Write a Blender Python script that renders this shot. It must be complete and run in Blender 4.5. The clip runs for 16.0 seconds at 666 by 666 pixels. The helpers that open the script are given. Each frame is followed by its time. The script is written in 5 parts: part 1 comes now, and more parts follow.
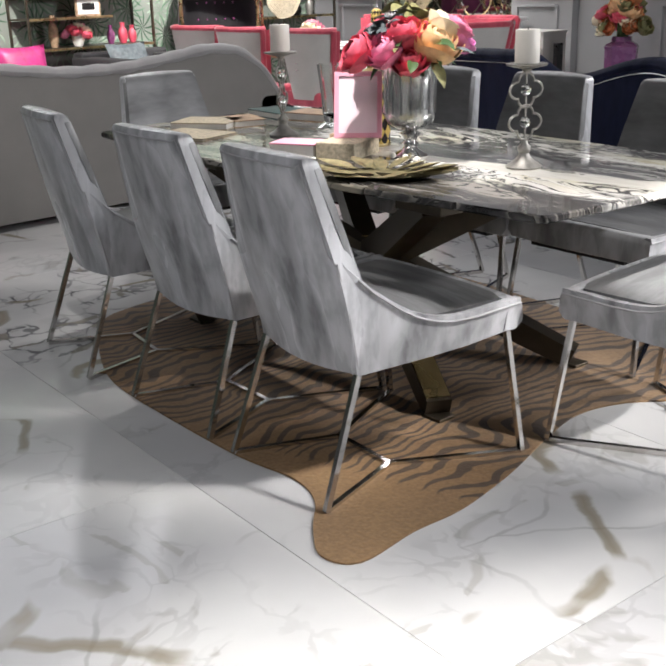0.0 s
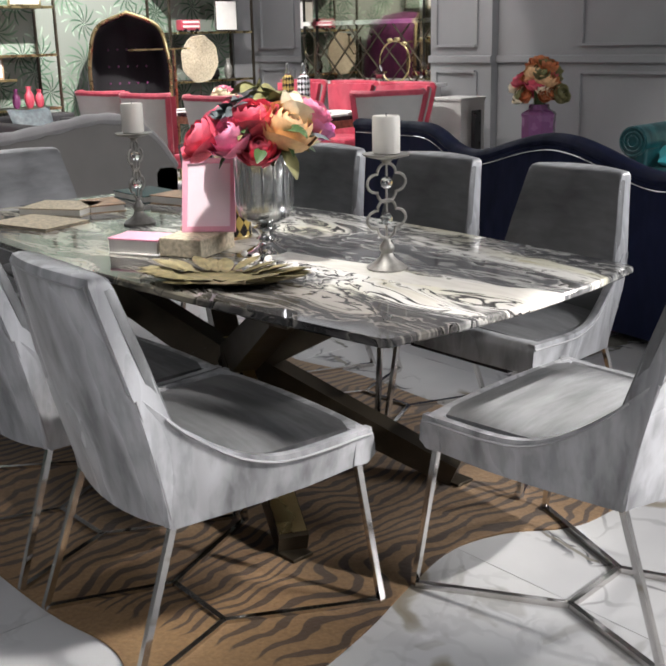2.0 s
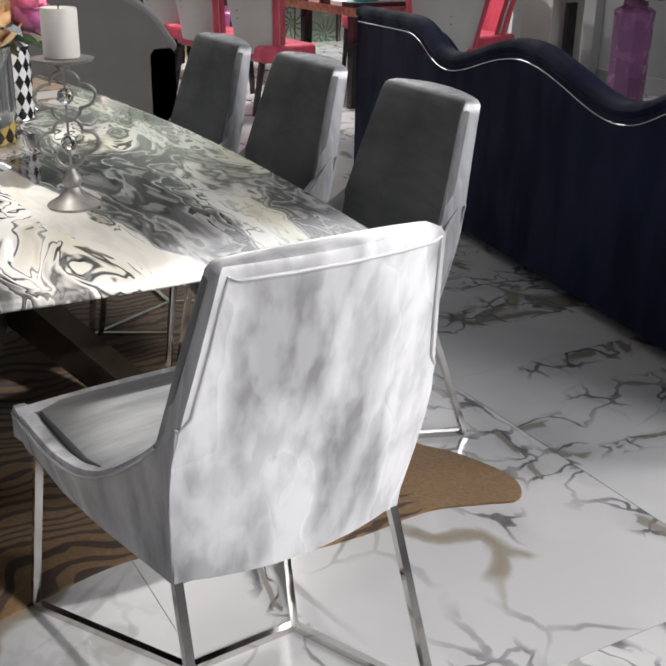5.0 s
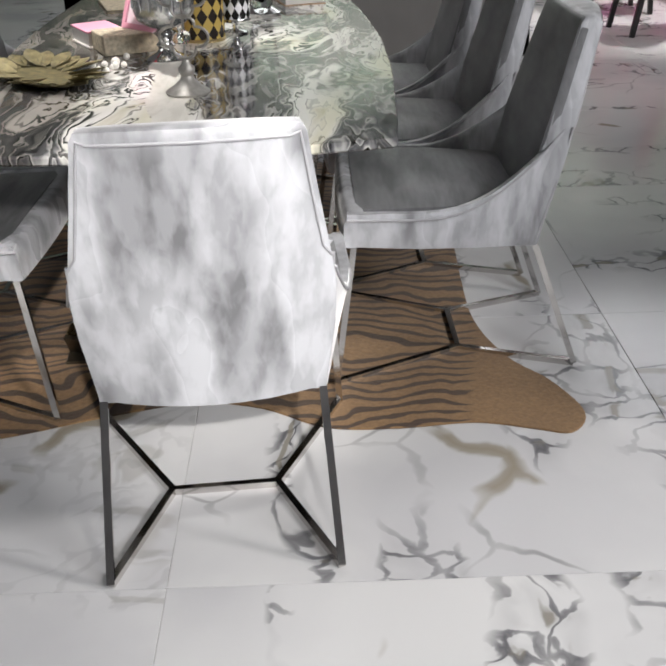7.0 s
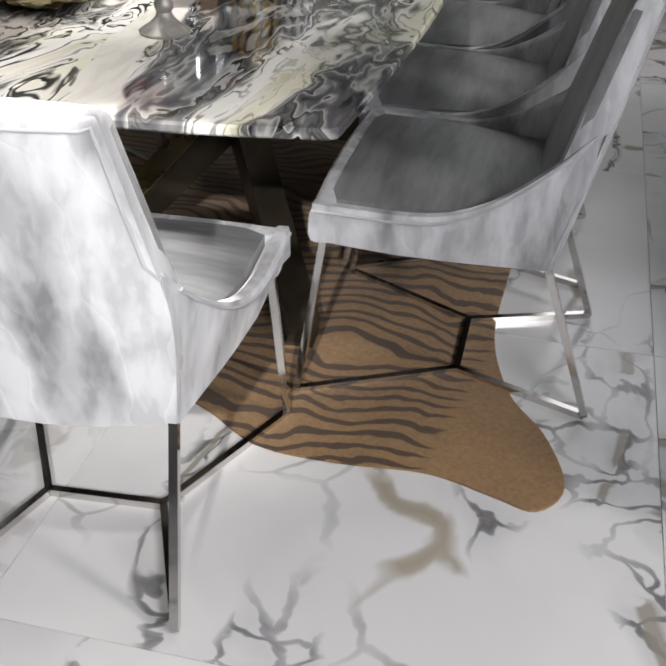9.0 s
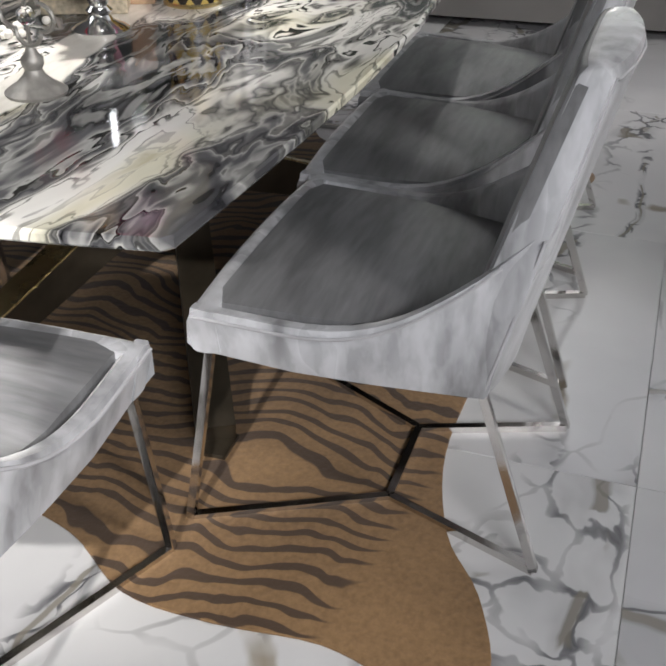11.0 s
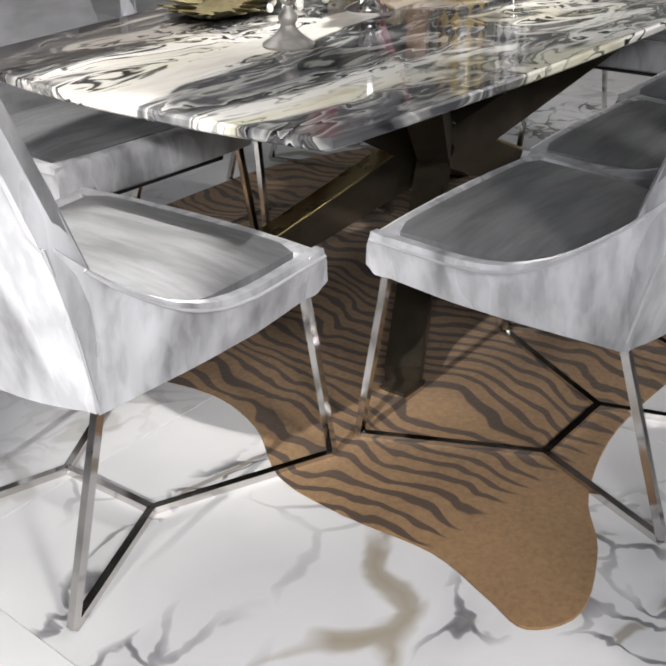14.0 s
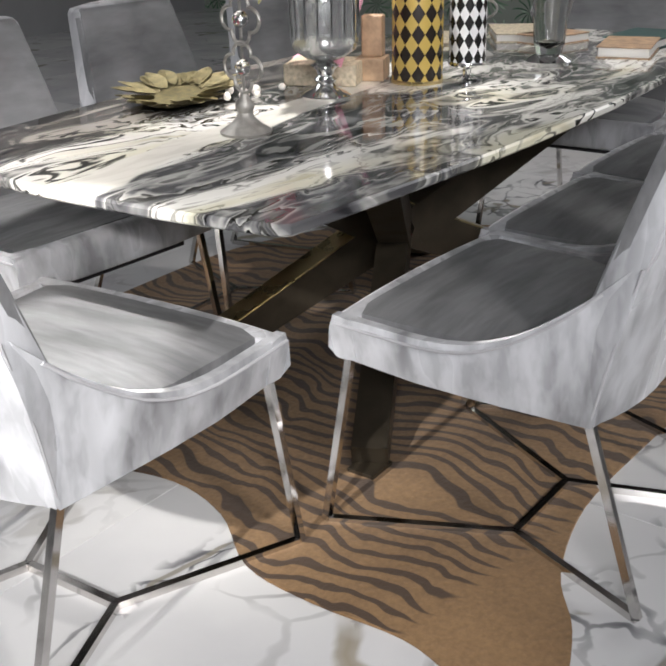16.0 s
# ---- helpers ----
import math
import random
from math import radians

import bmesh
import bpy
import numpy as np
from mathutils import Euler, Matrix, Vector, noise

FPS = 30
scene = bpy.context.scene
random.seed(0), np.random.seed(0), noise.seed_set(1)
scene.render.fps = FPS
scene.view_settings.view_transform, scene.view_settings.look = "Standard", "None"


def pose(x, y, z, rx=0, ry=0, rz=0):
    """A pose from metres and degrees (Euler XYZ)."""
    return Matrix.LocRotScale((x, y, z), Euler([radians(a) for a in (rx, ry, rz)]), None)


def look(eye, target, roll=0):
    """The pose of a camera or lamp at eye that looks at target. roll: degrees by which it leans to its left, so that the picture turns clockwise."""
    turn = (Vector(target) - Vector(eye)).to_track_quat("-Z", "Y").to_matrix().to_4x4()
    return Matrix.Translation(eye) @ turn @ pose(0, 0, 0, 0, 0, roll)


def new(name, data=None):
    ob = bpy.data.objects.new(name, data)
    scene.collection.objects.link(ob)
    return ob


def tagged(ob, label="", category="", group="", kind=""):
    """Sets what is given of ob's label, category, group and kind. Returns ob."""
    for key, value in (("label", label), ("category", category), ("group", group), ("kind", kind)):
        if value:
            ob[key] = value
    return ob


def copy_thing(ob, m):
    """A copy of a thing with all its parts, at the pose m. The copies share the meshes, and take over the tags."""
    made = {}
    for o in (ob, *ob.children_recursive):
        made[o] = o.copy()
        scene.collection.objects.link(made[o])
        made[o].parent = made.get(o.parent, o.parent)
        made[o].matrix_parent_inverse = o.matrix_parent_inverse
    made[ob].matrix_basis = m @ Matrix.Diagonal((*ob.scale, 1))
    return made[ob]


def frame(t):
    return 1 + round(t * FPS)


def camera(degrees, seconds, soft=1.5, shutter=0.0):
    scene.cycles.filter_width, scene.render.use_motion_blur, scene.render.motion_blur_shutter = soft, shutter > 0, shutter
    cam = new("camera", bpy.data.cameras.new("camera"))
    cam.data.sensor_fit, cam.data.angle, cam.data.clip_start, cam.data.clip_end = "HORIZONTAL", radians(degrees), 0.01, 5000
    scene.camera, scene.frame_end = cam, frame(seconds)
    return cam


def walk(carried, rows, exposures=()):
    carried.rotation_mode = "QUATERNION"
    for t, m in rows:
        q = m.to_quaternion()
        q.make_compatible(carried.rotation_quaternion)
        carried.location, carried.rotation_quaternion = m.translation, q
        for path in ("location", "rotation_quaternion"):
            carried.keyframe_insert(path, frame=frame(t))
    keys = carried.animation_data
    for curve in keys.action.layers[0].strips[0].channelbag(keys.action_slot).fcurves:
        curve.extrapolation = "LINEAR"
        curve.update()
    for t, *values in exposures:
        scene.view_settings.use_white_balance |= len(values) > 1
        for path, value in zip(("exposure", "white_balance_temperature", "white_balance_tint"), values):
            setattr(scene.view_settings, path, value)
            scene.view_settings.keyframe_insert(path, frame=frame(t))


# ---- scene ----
cam = camera(36.0, 16.0, 2.2)
PATH = [
    (0, (2.722, -2.609, 1.349), (1.316, -1.347, 0.694), -1.7),
    (0.5, (2.551, -2.523, 1.38), (1.132, -1.253, 0.771), -2.8),
    (1, (2.511, -2.427, 1.394), (1.098, -1.138, 0.809), -2.7),
    (1.5, (2.554, -2.228, 1.393), (1.167, -0.905, 0.824), -1.3),
    (2, (2.603, -2.078, 1.395), (1.244, -0.72, 0.837), -1.3),
    (2.5, (2.608, -1.848, 1.387), (1.293, -0.461, 0.797), -0.9),
    (3, (2.652, -1.654, 1.406), (1.322, -0.293, 0.792), -1.4),
    (3.5, (2.754, -1.407, 1.41), (1.341, -0.158, 0.744), -0.7),
    (4, (2.81, -1.172, 1.389), (1.373, -0.003, 0.634), -1.0),
    (4.2, (2.804, -1.083, 1.387), (1.363, 0.076, 0.624), -0.6),
    (6.5, (3.267, -0.066, 1.382), (1.5, 0.34, 0.538), 0.1),
    (7, (3.382, 0.136, 1.386), (1.603, 0.304, 0.488), -1.5),
    (7.5, (3.306, 0.299, 1.379), (1.541, 0.404, 0.443), -0.3),
    (8, (3.195, 0.469, 1.411), (1.472, 0.53, 0.397), 1.4),
    (8.5, (3.047, 0.649, 1.414), (1.351, 0.541, 0.359), 2.8),
    (9, (2.906, 0.737, 1.398), (1.224, 0.495, 0.344), 1.5),
    (9.5, (2.683, 0.732, 1.408), (0.978, 0.472, 0.394), 0.5),
    (10, (2.533, 0.772, 1.393), (0.849, 0.495, 0.35), 0.3),
    (12.3, (2.34, 1.341, 1.344), (0.73, 0.649, 0.38), 1.8),
    (12.5, (2.391, 1.373, 1.331), (0.798, 0.629, 0.377), 1.7),
    (13, (2.487, 1.413, 1.29), (0.939, 0.54, 0.372), 1.0),
    (13.5, (2.509, 1.42, 1.262), (1.021, 0.45, 0.342), -0.2),
    (14, (2.514, 1.413, 1.251), (1.071, 0.391, 0.315), -0.7),
    (14.5, (2.534, 1.411, 1.245), (1.094, 0.367, 0.33), -0.9),
    (15, (2.522, 1.403, 1.251), (1.057, 0.363, 0.372), -1.2),
    (15.5, (2.503, 1.41, 1.257), (1.014, 0.378, 0.409), -1.5),
    (16, (2.497, 1.411, 1.258), (0.964, 0.408, 0.456), -1.4),
]
walk(cam, [(t, look(eye, target, roll)) for t, eye, target, roll in PATH],
     ((0, 0.5), (1, 0.45), (2, 0.3), (4, 0.12), (7, 0.1), (10, 0.15), (12.5, 0.4), (16, 0.45)))
# ---------------------------------------------------------------- world and light
world = bpy.data.worlds.new("world")
scene.world = world
world.use_nodes = True
world.node_tree.nodes["Background"].inputs[0].default_value = (0.9, 0.92, 1, 1)
world.node_tree.nodes["Background"].inputs[1].default_value = 0.1


def spot(x, y, tx, ty, watts, size, blend=0.5, z=3.25, tz=0.4, radius=0.05, tint=(1, 0.96, 0.93)):
    d = bpy.data.lights.new("spot", "SPOT")
    d.energy, d.spot_size, d.spot_blend, d.shadow_soft_size, d.color = watts, radians(size), blend, radius, tint
    o = new("unseen_spot", d)
    o.matrix_world = look((x, y, z), (tx, ty, tz))
    return o


# An unseen area light added below the ceiling as general fill.
def fill_panel(x, y, watts, sx, sy, z=3.35):
    d = bpy.data.lights.new("panel", "AREA")
    d.energy, d.shape, d.size, d.size_y, d.color = watts, "RECTANGLE", sx, sy, (0.96, 0.97, 1)
    o = new("added_fill_panel", d)
    o.location = (x, y, z)
    return o


def wash_fill(eye, target, watts, sx, sy):
    """A broad soft fill light added high in the room, tilted to its target."""
    d = bpy.data.lights.new("wash", "AREA")
    d.energy, d.shape, d.size, d.size_y, d.color = watts, "RECTANGLE", sx, sy, (0.97, 0.97, 1)
    o = new("added_wash_fill", d)
    o.matrix_world = look(eye, target)
    return o


# none of the spots' fittings is in view; places and power are tuned
spot(0.5, -0.5, 0.26, -0.12, 330, 30, 0.9, tz=0.8)     # over the table
spot(-0.6, 0.2, -0.5, 0.05, 110, 44, 0.8, tz=0.76)
spot(5.8, 0.6, 1.62, 0.1, 1150, 13, 0.9, tz=0.68)        # onto the end chair
spot(2.6, 0.7, 2.3, 0.5, 110, 48, 0.9, tz=0.0)
spot(2.2, 0.7, 1.36, 0.05, 900, 10.5, 0.45, tz=0.48)            # added to brighten the end chair's seat
spot(3.2, 0.6, 0.75, -0.66, 820, 17, 0.9, z=3.3, tz=0.46, radius=0.22)      # added to brighten the south chairs
spot(2.1, -1.9, 2.15, -1.78, 440, 48, 0.75, tz=0)                # over the near floor
# added fill for the chairs' outer sides, not a fitting of the room
wash_fill((5.2, 3.3, 2.9), (1.2, 0.8, 0.5), 140, 1.8, 0.8)
spot(2.7, 4.1, 1.0, 0.2, 330, 44, 0.9, z=3.15, tz=0.4, radius=0.3)   # across the table from the north
spot(-4.4, 0.9, -6.9, 1.3, 560, 74, tz=1.0)             # from here on added to brighten the far walls and furniture
spot(-4.4, 3.2, -6.9, 4.2, 600, 60, tz=1.1)
spot(-4.0, 3.4, -4.5, 4.0, 430, 84, tz=0.7)
spot(-3.5, 4.4, -3.9, 6.1, 110, 44, tz=1.1)
spot(-0.6, 3.9, -0.6, 5.2, 120, 60, tz=0.6)
spot(-1.0, -1.3, -2.9, 0.4, 120, 60, tz=0.6)
# added fill lights, no ceiling panels are known here
fill_panel(0.6, -3.2, 25, 1.6, 1.6)
fill_panel(-2.2, 2.6, 8, 2.3, 2.3)
fill_panel(-5.0, 1.2, 34, 2.6, 2.6)
fill_panel(-5.0, 4.6, 44, 2.6, 2.6)


# ---------------------------------------------------------------- materials
class Net:
    """A small helper round one node material."""

    def __init__(self, name, rough=0.5, metal=0.0, color=(0.5, 0.5, 0.5)):
        self.m = bpy.data.materials.new(name)
        self.m.use_nodes = True
        self.t = self.m.node_tree
        self.b = self.t.nodes["Principled BSDF"]
        self.b.inputs["Roughness"].default_value = rough
        self.b.inputs["Metallic"].default_value = metal
        self.b.inputs["Base Color"].default_value = (*color, 1)

    def n(self, kind, **kw):
        node = self.t.nodes.new("ShaderNode" + kind)
        for k, v in kw.items():
            setattr(node, k, v)
        return node

    def put(self, a, b):
        self.t.links.new(a, b)

    def coords(self, scale=(1, 1, 1), rot=(0, 0, 0), out="Object", shift=None):
        c = self.n("TexCoord")
        mp = self.n("Mapping")
        mp.inputs["Scale"].default_value = scale
        mp.inputs["Rotation"].default_value = rot
        self.put(c.outputs[out], mp.inputs["Vector"])
        if shift is not None:
            self.put(shift, mp.inputs["Location"])
        return mp.outputs[0]

    def noise(self, vec, scale=5.0, detail=3.0, rough=0.5, dist=0.0):
        t = self.n("TexNoise")
        for k, v in (("Scale", scale), ("Detail", detail), ("Roughness", rough), ("Distortion", dist)):
            t.inputs[k].default_value = v
        if vec is not None:
            self.put(vec, t.inputs["Vector"])
        return t.outputs["Fac"], t.outputs["Color"]

    def ramp(self, fac, stops):
        r = self.n("ValToRGB")
        el = r.color_ramp.elements
        while len(el) < len(stops):
            el.new(0.5)
        for e, (p, c) in zip(el, stops):
            e.position, e.color = p, (*c, 1) if not isinstance(c, (int, float)) else (c, c, c, 1)
        self.put(fac, r.inputs[0])
        return r.outputs[0]

    def math(self, op, a, b=None, clamp=False):
        m = self.n("Math", operation=op, use_clamp=clamp)
        for i, v in enumerate((a, b)):
            if v is None:
                continue
            if isinstance(v, (int, float)):
                m.inputs[i].default_value = v
            else:
                self.put(v, m.inputs[i])
        return m.outputs[0]

    def mix(self, fac, a, b, kind="MIX"):
        m = self.n("MixRGB", blend_type=kind)
        for i, v in enumerate((fac, a, b)):
            if isinstance(v, (int, float)):
                m.inputs[i].default_value = v if i == 0 else (v, v, v, 1)
            elif isinstance(v, tuple):
                m.inputs[i].default_value = (*v, 1)
            else:
                self.put(v, m.inputs[i])
        return m.outputs[0]

    def warp(self, vec, scale, amount, detail=2.0):
        _, col = self.noise(vec, scale, detail)
        s = self.n("VectorMath", operation="MULTIPLY_ADD")
        self.put(col, s.inputs[0])
        s.inputs[1].default_value = (amount,) * 3
        self.put(vec, s.inputs[2])
        return s.outputs[0]

    def split(self, vec):
        s = self.n("SeparateXYZ")
        self.put(vec, s.inputs[0])
        return s.outputs

    def color(self, c):
        self.put(c, self.b.inputs["Base Color"])

    def rough(self, r):
        self.put(r, self.b.inputs["Roughness"])

    def bump(self, h, strength=0.2, dist=0.01):
        b = self.n("Bump")
        b.inputs["Strength"].default_value = strength
        b.inputs["Distance"].default_value = dist
        self.put(h, b.inputs["Height"])
        self.put(b.outputs[0], self.b.inputs["Normal"])

    def set(self, **kw):
        for k, v in kw.items():
            self.b.inputs[k.replace("_", " ")].default_value = v
        return self


def velvet(name, dark, light, sheen=0.6, rough=0.42, spec=0.7):
    k = Net(name, rough)
    f, _ = k.noise(k.warp(k.coords((7, 7, 2.4)), 1.2, 0.8), 1.0, 2, 0.45)
    g, _ = k.noise(k.warp(k.coords((26, 26, 9)), 1.5, 0.6), 1.0, 3, 0.5)
    c = k.ramp(f, [(0.36, dark), (0.46, tuple((a + b) / 2 for a, b in zip(dark, light))), (0.57, light)])
    k.color(k.mix(0.36, c, k.ramp(g, [(0.38, dark), (0.5, tuple(a * 0.4 + b * 0.6 for a, b in zip(dark, light))), (0.61, light)])))
    k.rough(k.ramp(f, [(0.35, rough + 0.12), (0.65, rough - 0.1)]))
    fine, _ = k.noise(k.coords((400, 400, 400)), 1.0, 2)
    k.bump(k.math("ADD", k.math("MULTIPLY", f, 0.8), k.math("MULTIPLY", fine, 0.15)), 0.16, 0.01)
    k.set(Sheen_Weight=sheen, Sheen_Roughness=0.3, Specular_IOR_Level=spec)
    return k.m


def brushed_nap(name, dark, light):
    """Short velvet brushed flat: smooth, with faint strokes and a bright grazing sheen."""
    k = Net(name, 0.5)
    f, _ = k.noise(k.warp(k.coords((3.5, 14, 5)), 1.3, 0.5), 1.0, 3, 0.55)
    g, _ = k.noise(k.coords((9, 70, 30), (0, 0, 0.12)), 1.0, 3, 0.6)
    c = k.ramp(f, [(0.36, dark), (0.64, light)])
    k.color(k.mix(0.3, c, k.ramp(g, [(0.35, dark), (0.65, light)])))
    k.rough(k.ramp(f, [(0.35, 0.5), (0.65, 0.36)]))
    fine, _ = k.noise(k.coords((400, 400, 400)), 1.0, 2)
    k.bump(k.math("ADD", k.math("MULTIPLY", f, 0.6), k.math("MULTIPLY", fine, 0.12)), 0.2, 0.01)
    k.set(Sheen_Weight=0.35, Sheen_Roughness=0.3, Specular_IOR_Level=0.5)
    return k.m


def cloth(name, base, var=0.25, rough=0.8, sheen=0.15):
    k = Net(name, rough)
    f, _ = k.noise(k.coords((5, 5, 5)), 1.0, 4)
    g, _ = k.noise(k.coords((220, 220, 220)), 1.0, 2)
    c = k.ramp(f, [(0.3, tuple(v * (1 - var) for v in base)), (0.7, tuple(min(1, v * (1 + var)) for v in base))])
    k.color(k.mix(0.25, c, k.ramp(g, [(0.3, tuple(v * 0.6 for v in base)), (0.7, base)])))
    k.bump(g, 0.2, 0.003)
    k.set(Sheen_Weight=sheen)
    return k.m


def plain(name, base, rough=0.5, metal=0.0, var=0.15, scale=12, coat=0.0):
    k = Net(name, rough, metal)
    f, _ = k.noise(k.coords((scale,) * 3), 1.0, 4)
    k.color(k.ramp(f, [(0.3, tuple(v * (1 - var) for v in base)), (0.7, tuple(min(1, v * (1 + var)) for v in base))]))
    k.rough(k.ramp(f, [(0.3, max(0.02, rough - 0.05)), (0.7, min(1, rough + 0.06))]))
    k.set(Coat_Weight=coat)
    return k.m


def checker(name, a, b, around, tall, rough=0.25, metal=0.0):
    """Upright diamonds round a cylinder."""
    k = Net(name, rough, metal)
    x, y, z = k.split(k.coords())
    ang = k.math("MULTIPLY", k.math("ARCTAN2", y, x), around / (2 * math.pi))
    zz = k.math("MULTIPLY", z, tall)
    u = k.math("FLOOR", k.math("ADD", ang, zz))
    v = k.math("FLOOR", k.math("SUBTRACT", ang, zz))
    f = k.math("ABSOLUTE", k.math("MODULO", k.math("ADD", u, v), 2.0))
    k.color(k.mix(f, a, b))
    return k.m


def stone_table(name):
    """Polished marble with flowing dark and pale bands and outlined islands."""
    k = Net(name, 0.06)
    p = k.coords((0.85, 2.3, 1), (0, 0, 0.1))
    p1 = k.warp(p, 1.2, 0.8, 2)
    p2 = k.warp(p1, 3.4, 0.36, 3)
    p2 = k.warp(p2, 12.0, 0.07, 2)
    x, y, z = k.split(p2)
    big, _ = k.noise(p2, 1.55, 3, 0.5)
    mid, _ = k.noise(p2, 3.3, 3, 0.55)
    field = k.math("ADD", k.math("MULTIPLY", big, 0.62), k.math("MULTIPLY", mid, 0.38))
    tone = k.ramp(field, [(0.34, (0.02, 0.02, 0.024)), (0.385, (0.22, 0.22, 0.21)), (0.4, (0.03, 0.03, 0.035)), (0.43, (0.11, 0.11, 0.115)),
                          (0.45, (0.42, 0.42, 0.4)), (0.462, (0.04, 0.04, 0.045)), (0.485, (0.2, 0.2, 0.2)), (0.5, (0.55, 0.54, 0.5)), (0.512, (0.1, 0.1, 0.1)),
                          (0.525, (0.5, 0.49, 0.46)), (0.535, (0.7, 0.69, 0.65)), (0.6, (0.8, 0.79, 0.75)), (0.64, (0.6, 0.57, 0.47))])
    # thin dark contour lines that follow the bands
    con = k.math("FRACT", k.math("MULTIPLY", field, 20.0))
    line = k.ramp(con, [(0.0, 0.0), (0.1, 0.06), (0.19, 1.0), (0.95, 1.0), (1.0, 0.0)])
    sel, _ = k.noise(p1, 2.2, 2)
    lines = k.mix(k.ramp(sel, [(0.36, 0.3), (0.55, 1.0)]), 1.0, line)
    c = k.mix(1.0, tone, lines, "MULTIPLY")
    # green and ochre breath in places
    hue, hc = k.noise(p1, 1.8, 2)
    c = k.mix(k.ramp(hue, [(0.52, 0.0), (0.64, 0.6)]), c, k.mix(1.0, c, (0.87, 0.84, 0.62), "MULTIPLY"))
    # one broad pale band along the middle
    ox, oy, oz = k.split(k.warp(k.coords((1, 1, 1)), 3.0, 0.14, 3))
    d = k.math("ABSOLUTE", k.math("ADD", k.math("ADD", oy, 0.06), k.math("MULTIPLY", ox, -0.13)))
    # a darker vein along one long side
    side = k.ramp(k.math("ADD", k.math("MULTIPLY", oy, -1.0), 0.07), [(0.25, 0.0), (0.3, 0.85)])
    c = k.mix(side, c, k.mix(1.0, c, (0.36, 0.33, 0.31), "MULTIPLY"))
    band = k.ramp(d, [(0.05, 1.0), (0.056, 0.0)])
    fade = k.ramp(k.math("ADD", k.math("MULTIPLY", ox, 0.4), 0.5), [(0.45, 0.0), (0.52, 1.0)])
    fine, _ = k.noise(p2, 14, 3)
    pale = k.mix(k.ramp(fine, [(0.35, 0.25), (0.55, 0.0)]), (0.72, 0.7, 0.64), (0.45, 0.43, 0.37))
    c = k.mix(k.math("MULTIPLY", band, fade), c, pale)
    k.color(c)
    r, _ = k.noise(k.coords((3, 3, 3)), 1.0, 3)
    k.rough(k.ramp(r, [(0.3, 0.04), (0.7, 0.1)]))
    k.set(Specular_IOR_Level=0.42)
    return k.m


def stone_floor(name, grey=1.0):
    """White polished porcelain with grey nets of veins (grey: how many) and a few ochre ones, another cut on each tile."""
    k = Net(name, 0.1)
    info = k.n("ObjectInfo")
    comb = k.n("CombineXYZ")
    for i in range(3):
        k.put(k.math("MULTIPLY", info.outputs["Random"], 17.0 + 9 * i), comb.inputs[i])
    p = k.coords((1, 1, 1), (0, 0, 0), "Object", comb.outputs[0])
    w = k.warp(k.warp(p, 1.3, 0.34, 3), 5.0, 0.09, 3)

    def net(vec, scale, width):
        v = k.n("TexVoronoi", feature="DISTANCE_TO_EDGE")
        v.inputs["Scale"].default_value = scale
        k.put(vec, v.inputs["Vector"])
        return k.ramp(v.outputs["Distance"], [(0.0, 1.0), (width * 0.55, 0.85), (width * 0.9, 0.0)])

    m1, _ = k.noise(p, 1.1, 2)
    m2, _ = k.noise(w, 2.3, 2)
    wf = k.warp(k.warp(w, 4.0, 0.25, 3), 16.0, 0.05, 2)
    m3, _ = k.noise(wf, 5.0, 2)
    lean = k.n("Mapping")
    lean.inputs["Scale"].default_value = (0.36, 1.5, 1)
    lean.inputs["Rotation"].default_value = (0, 0, 0.35)
    k.put(w, lean.inputs["Vector"])
    run, _ = k.noise(lean.outputs[0], 1.25, 2)
    off = k.math("ABSOLUTE", k.math("SUBTRACT", run, 0.52))
    bundle = k.ramp(off, [(0.024, 1.0), (0.05, 0.0)])
    fine = k.math("MULTIPLY", k.math("MULTIPLY", net(wf, 7.0, 0.075), bundle), k.ramp(m3, [(0.34, 0.3), (0.56, 1.0)]))
    smoke = k.math("MULTIPLY", bundle, k.ramp(m3, [(0.44, 0.0), (0.62, 0.4)]))
    blot = k.math("MULTIPLY", k.ramp(off, [(0.008, 1.0), (0.016, 0.0)]), k.ramp(m3, [(0.55, 0.0), (0.58, 1.0)]))
    long = k.math("MULTIPLY", net(w, 1.2, 0.008), k.ramp(m2, [(0.5, 0.0), (0.64, 0.8)]))
    gold = k.math("MULTIPLY", net(k.warp(k.warp(p, 1.0, 0.7, 3), 7.0, 0.07, 3), 0.75, 0.024), k.ramp(m2, [(0.54, 0.0), (0.58, 1.0)]))
    cloud, _ = k.noise(w, 1.4, 4)
    base = k.ramp(cloud, [(0.35, (0.6, 0.6, 0.61)), (0.6, (0.72, 0.72, 0.715))])
    c = k.mix(k.math("MULTIPLY", long, 0.9 * (0.4 + 0.6 * grey)), base, (0.2, 0.2, 0.2))
    c = k.mix(k.math("MULTIPLY", smoke, grey), c, (0.36, 0.36, 0.37))
    c = k.mix(k.math("MULTIPLY", fine, 0.95 * grey), c, (0.11, 0.11, 0.12))
    c = k.mix(k.math("MULTIPLY", blot, 0.2 + 0.65 * grey), c, (0.24, 0.22, 0.18))
    c = k.mix(k.math("MULTIPLY", gold, 0.85), c, (0.27, 0.23, 0.16))
    k.color(c)
    k.rough(k.ramp(cloud, [(0.3, 0.11), (0.7, 0.18)]))
    return k.m


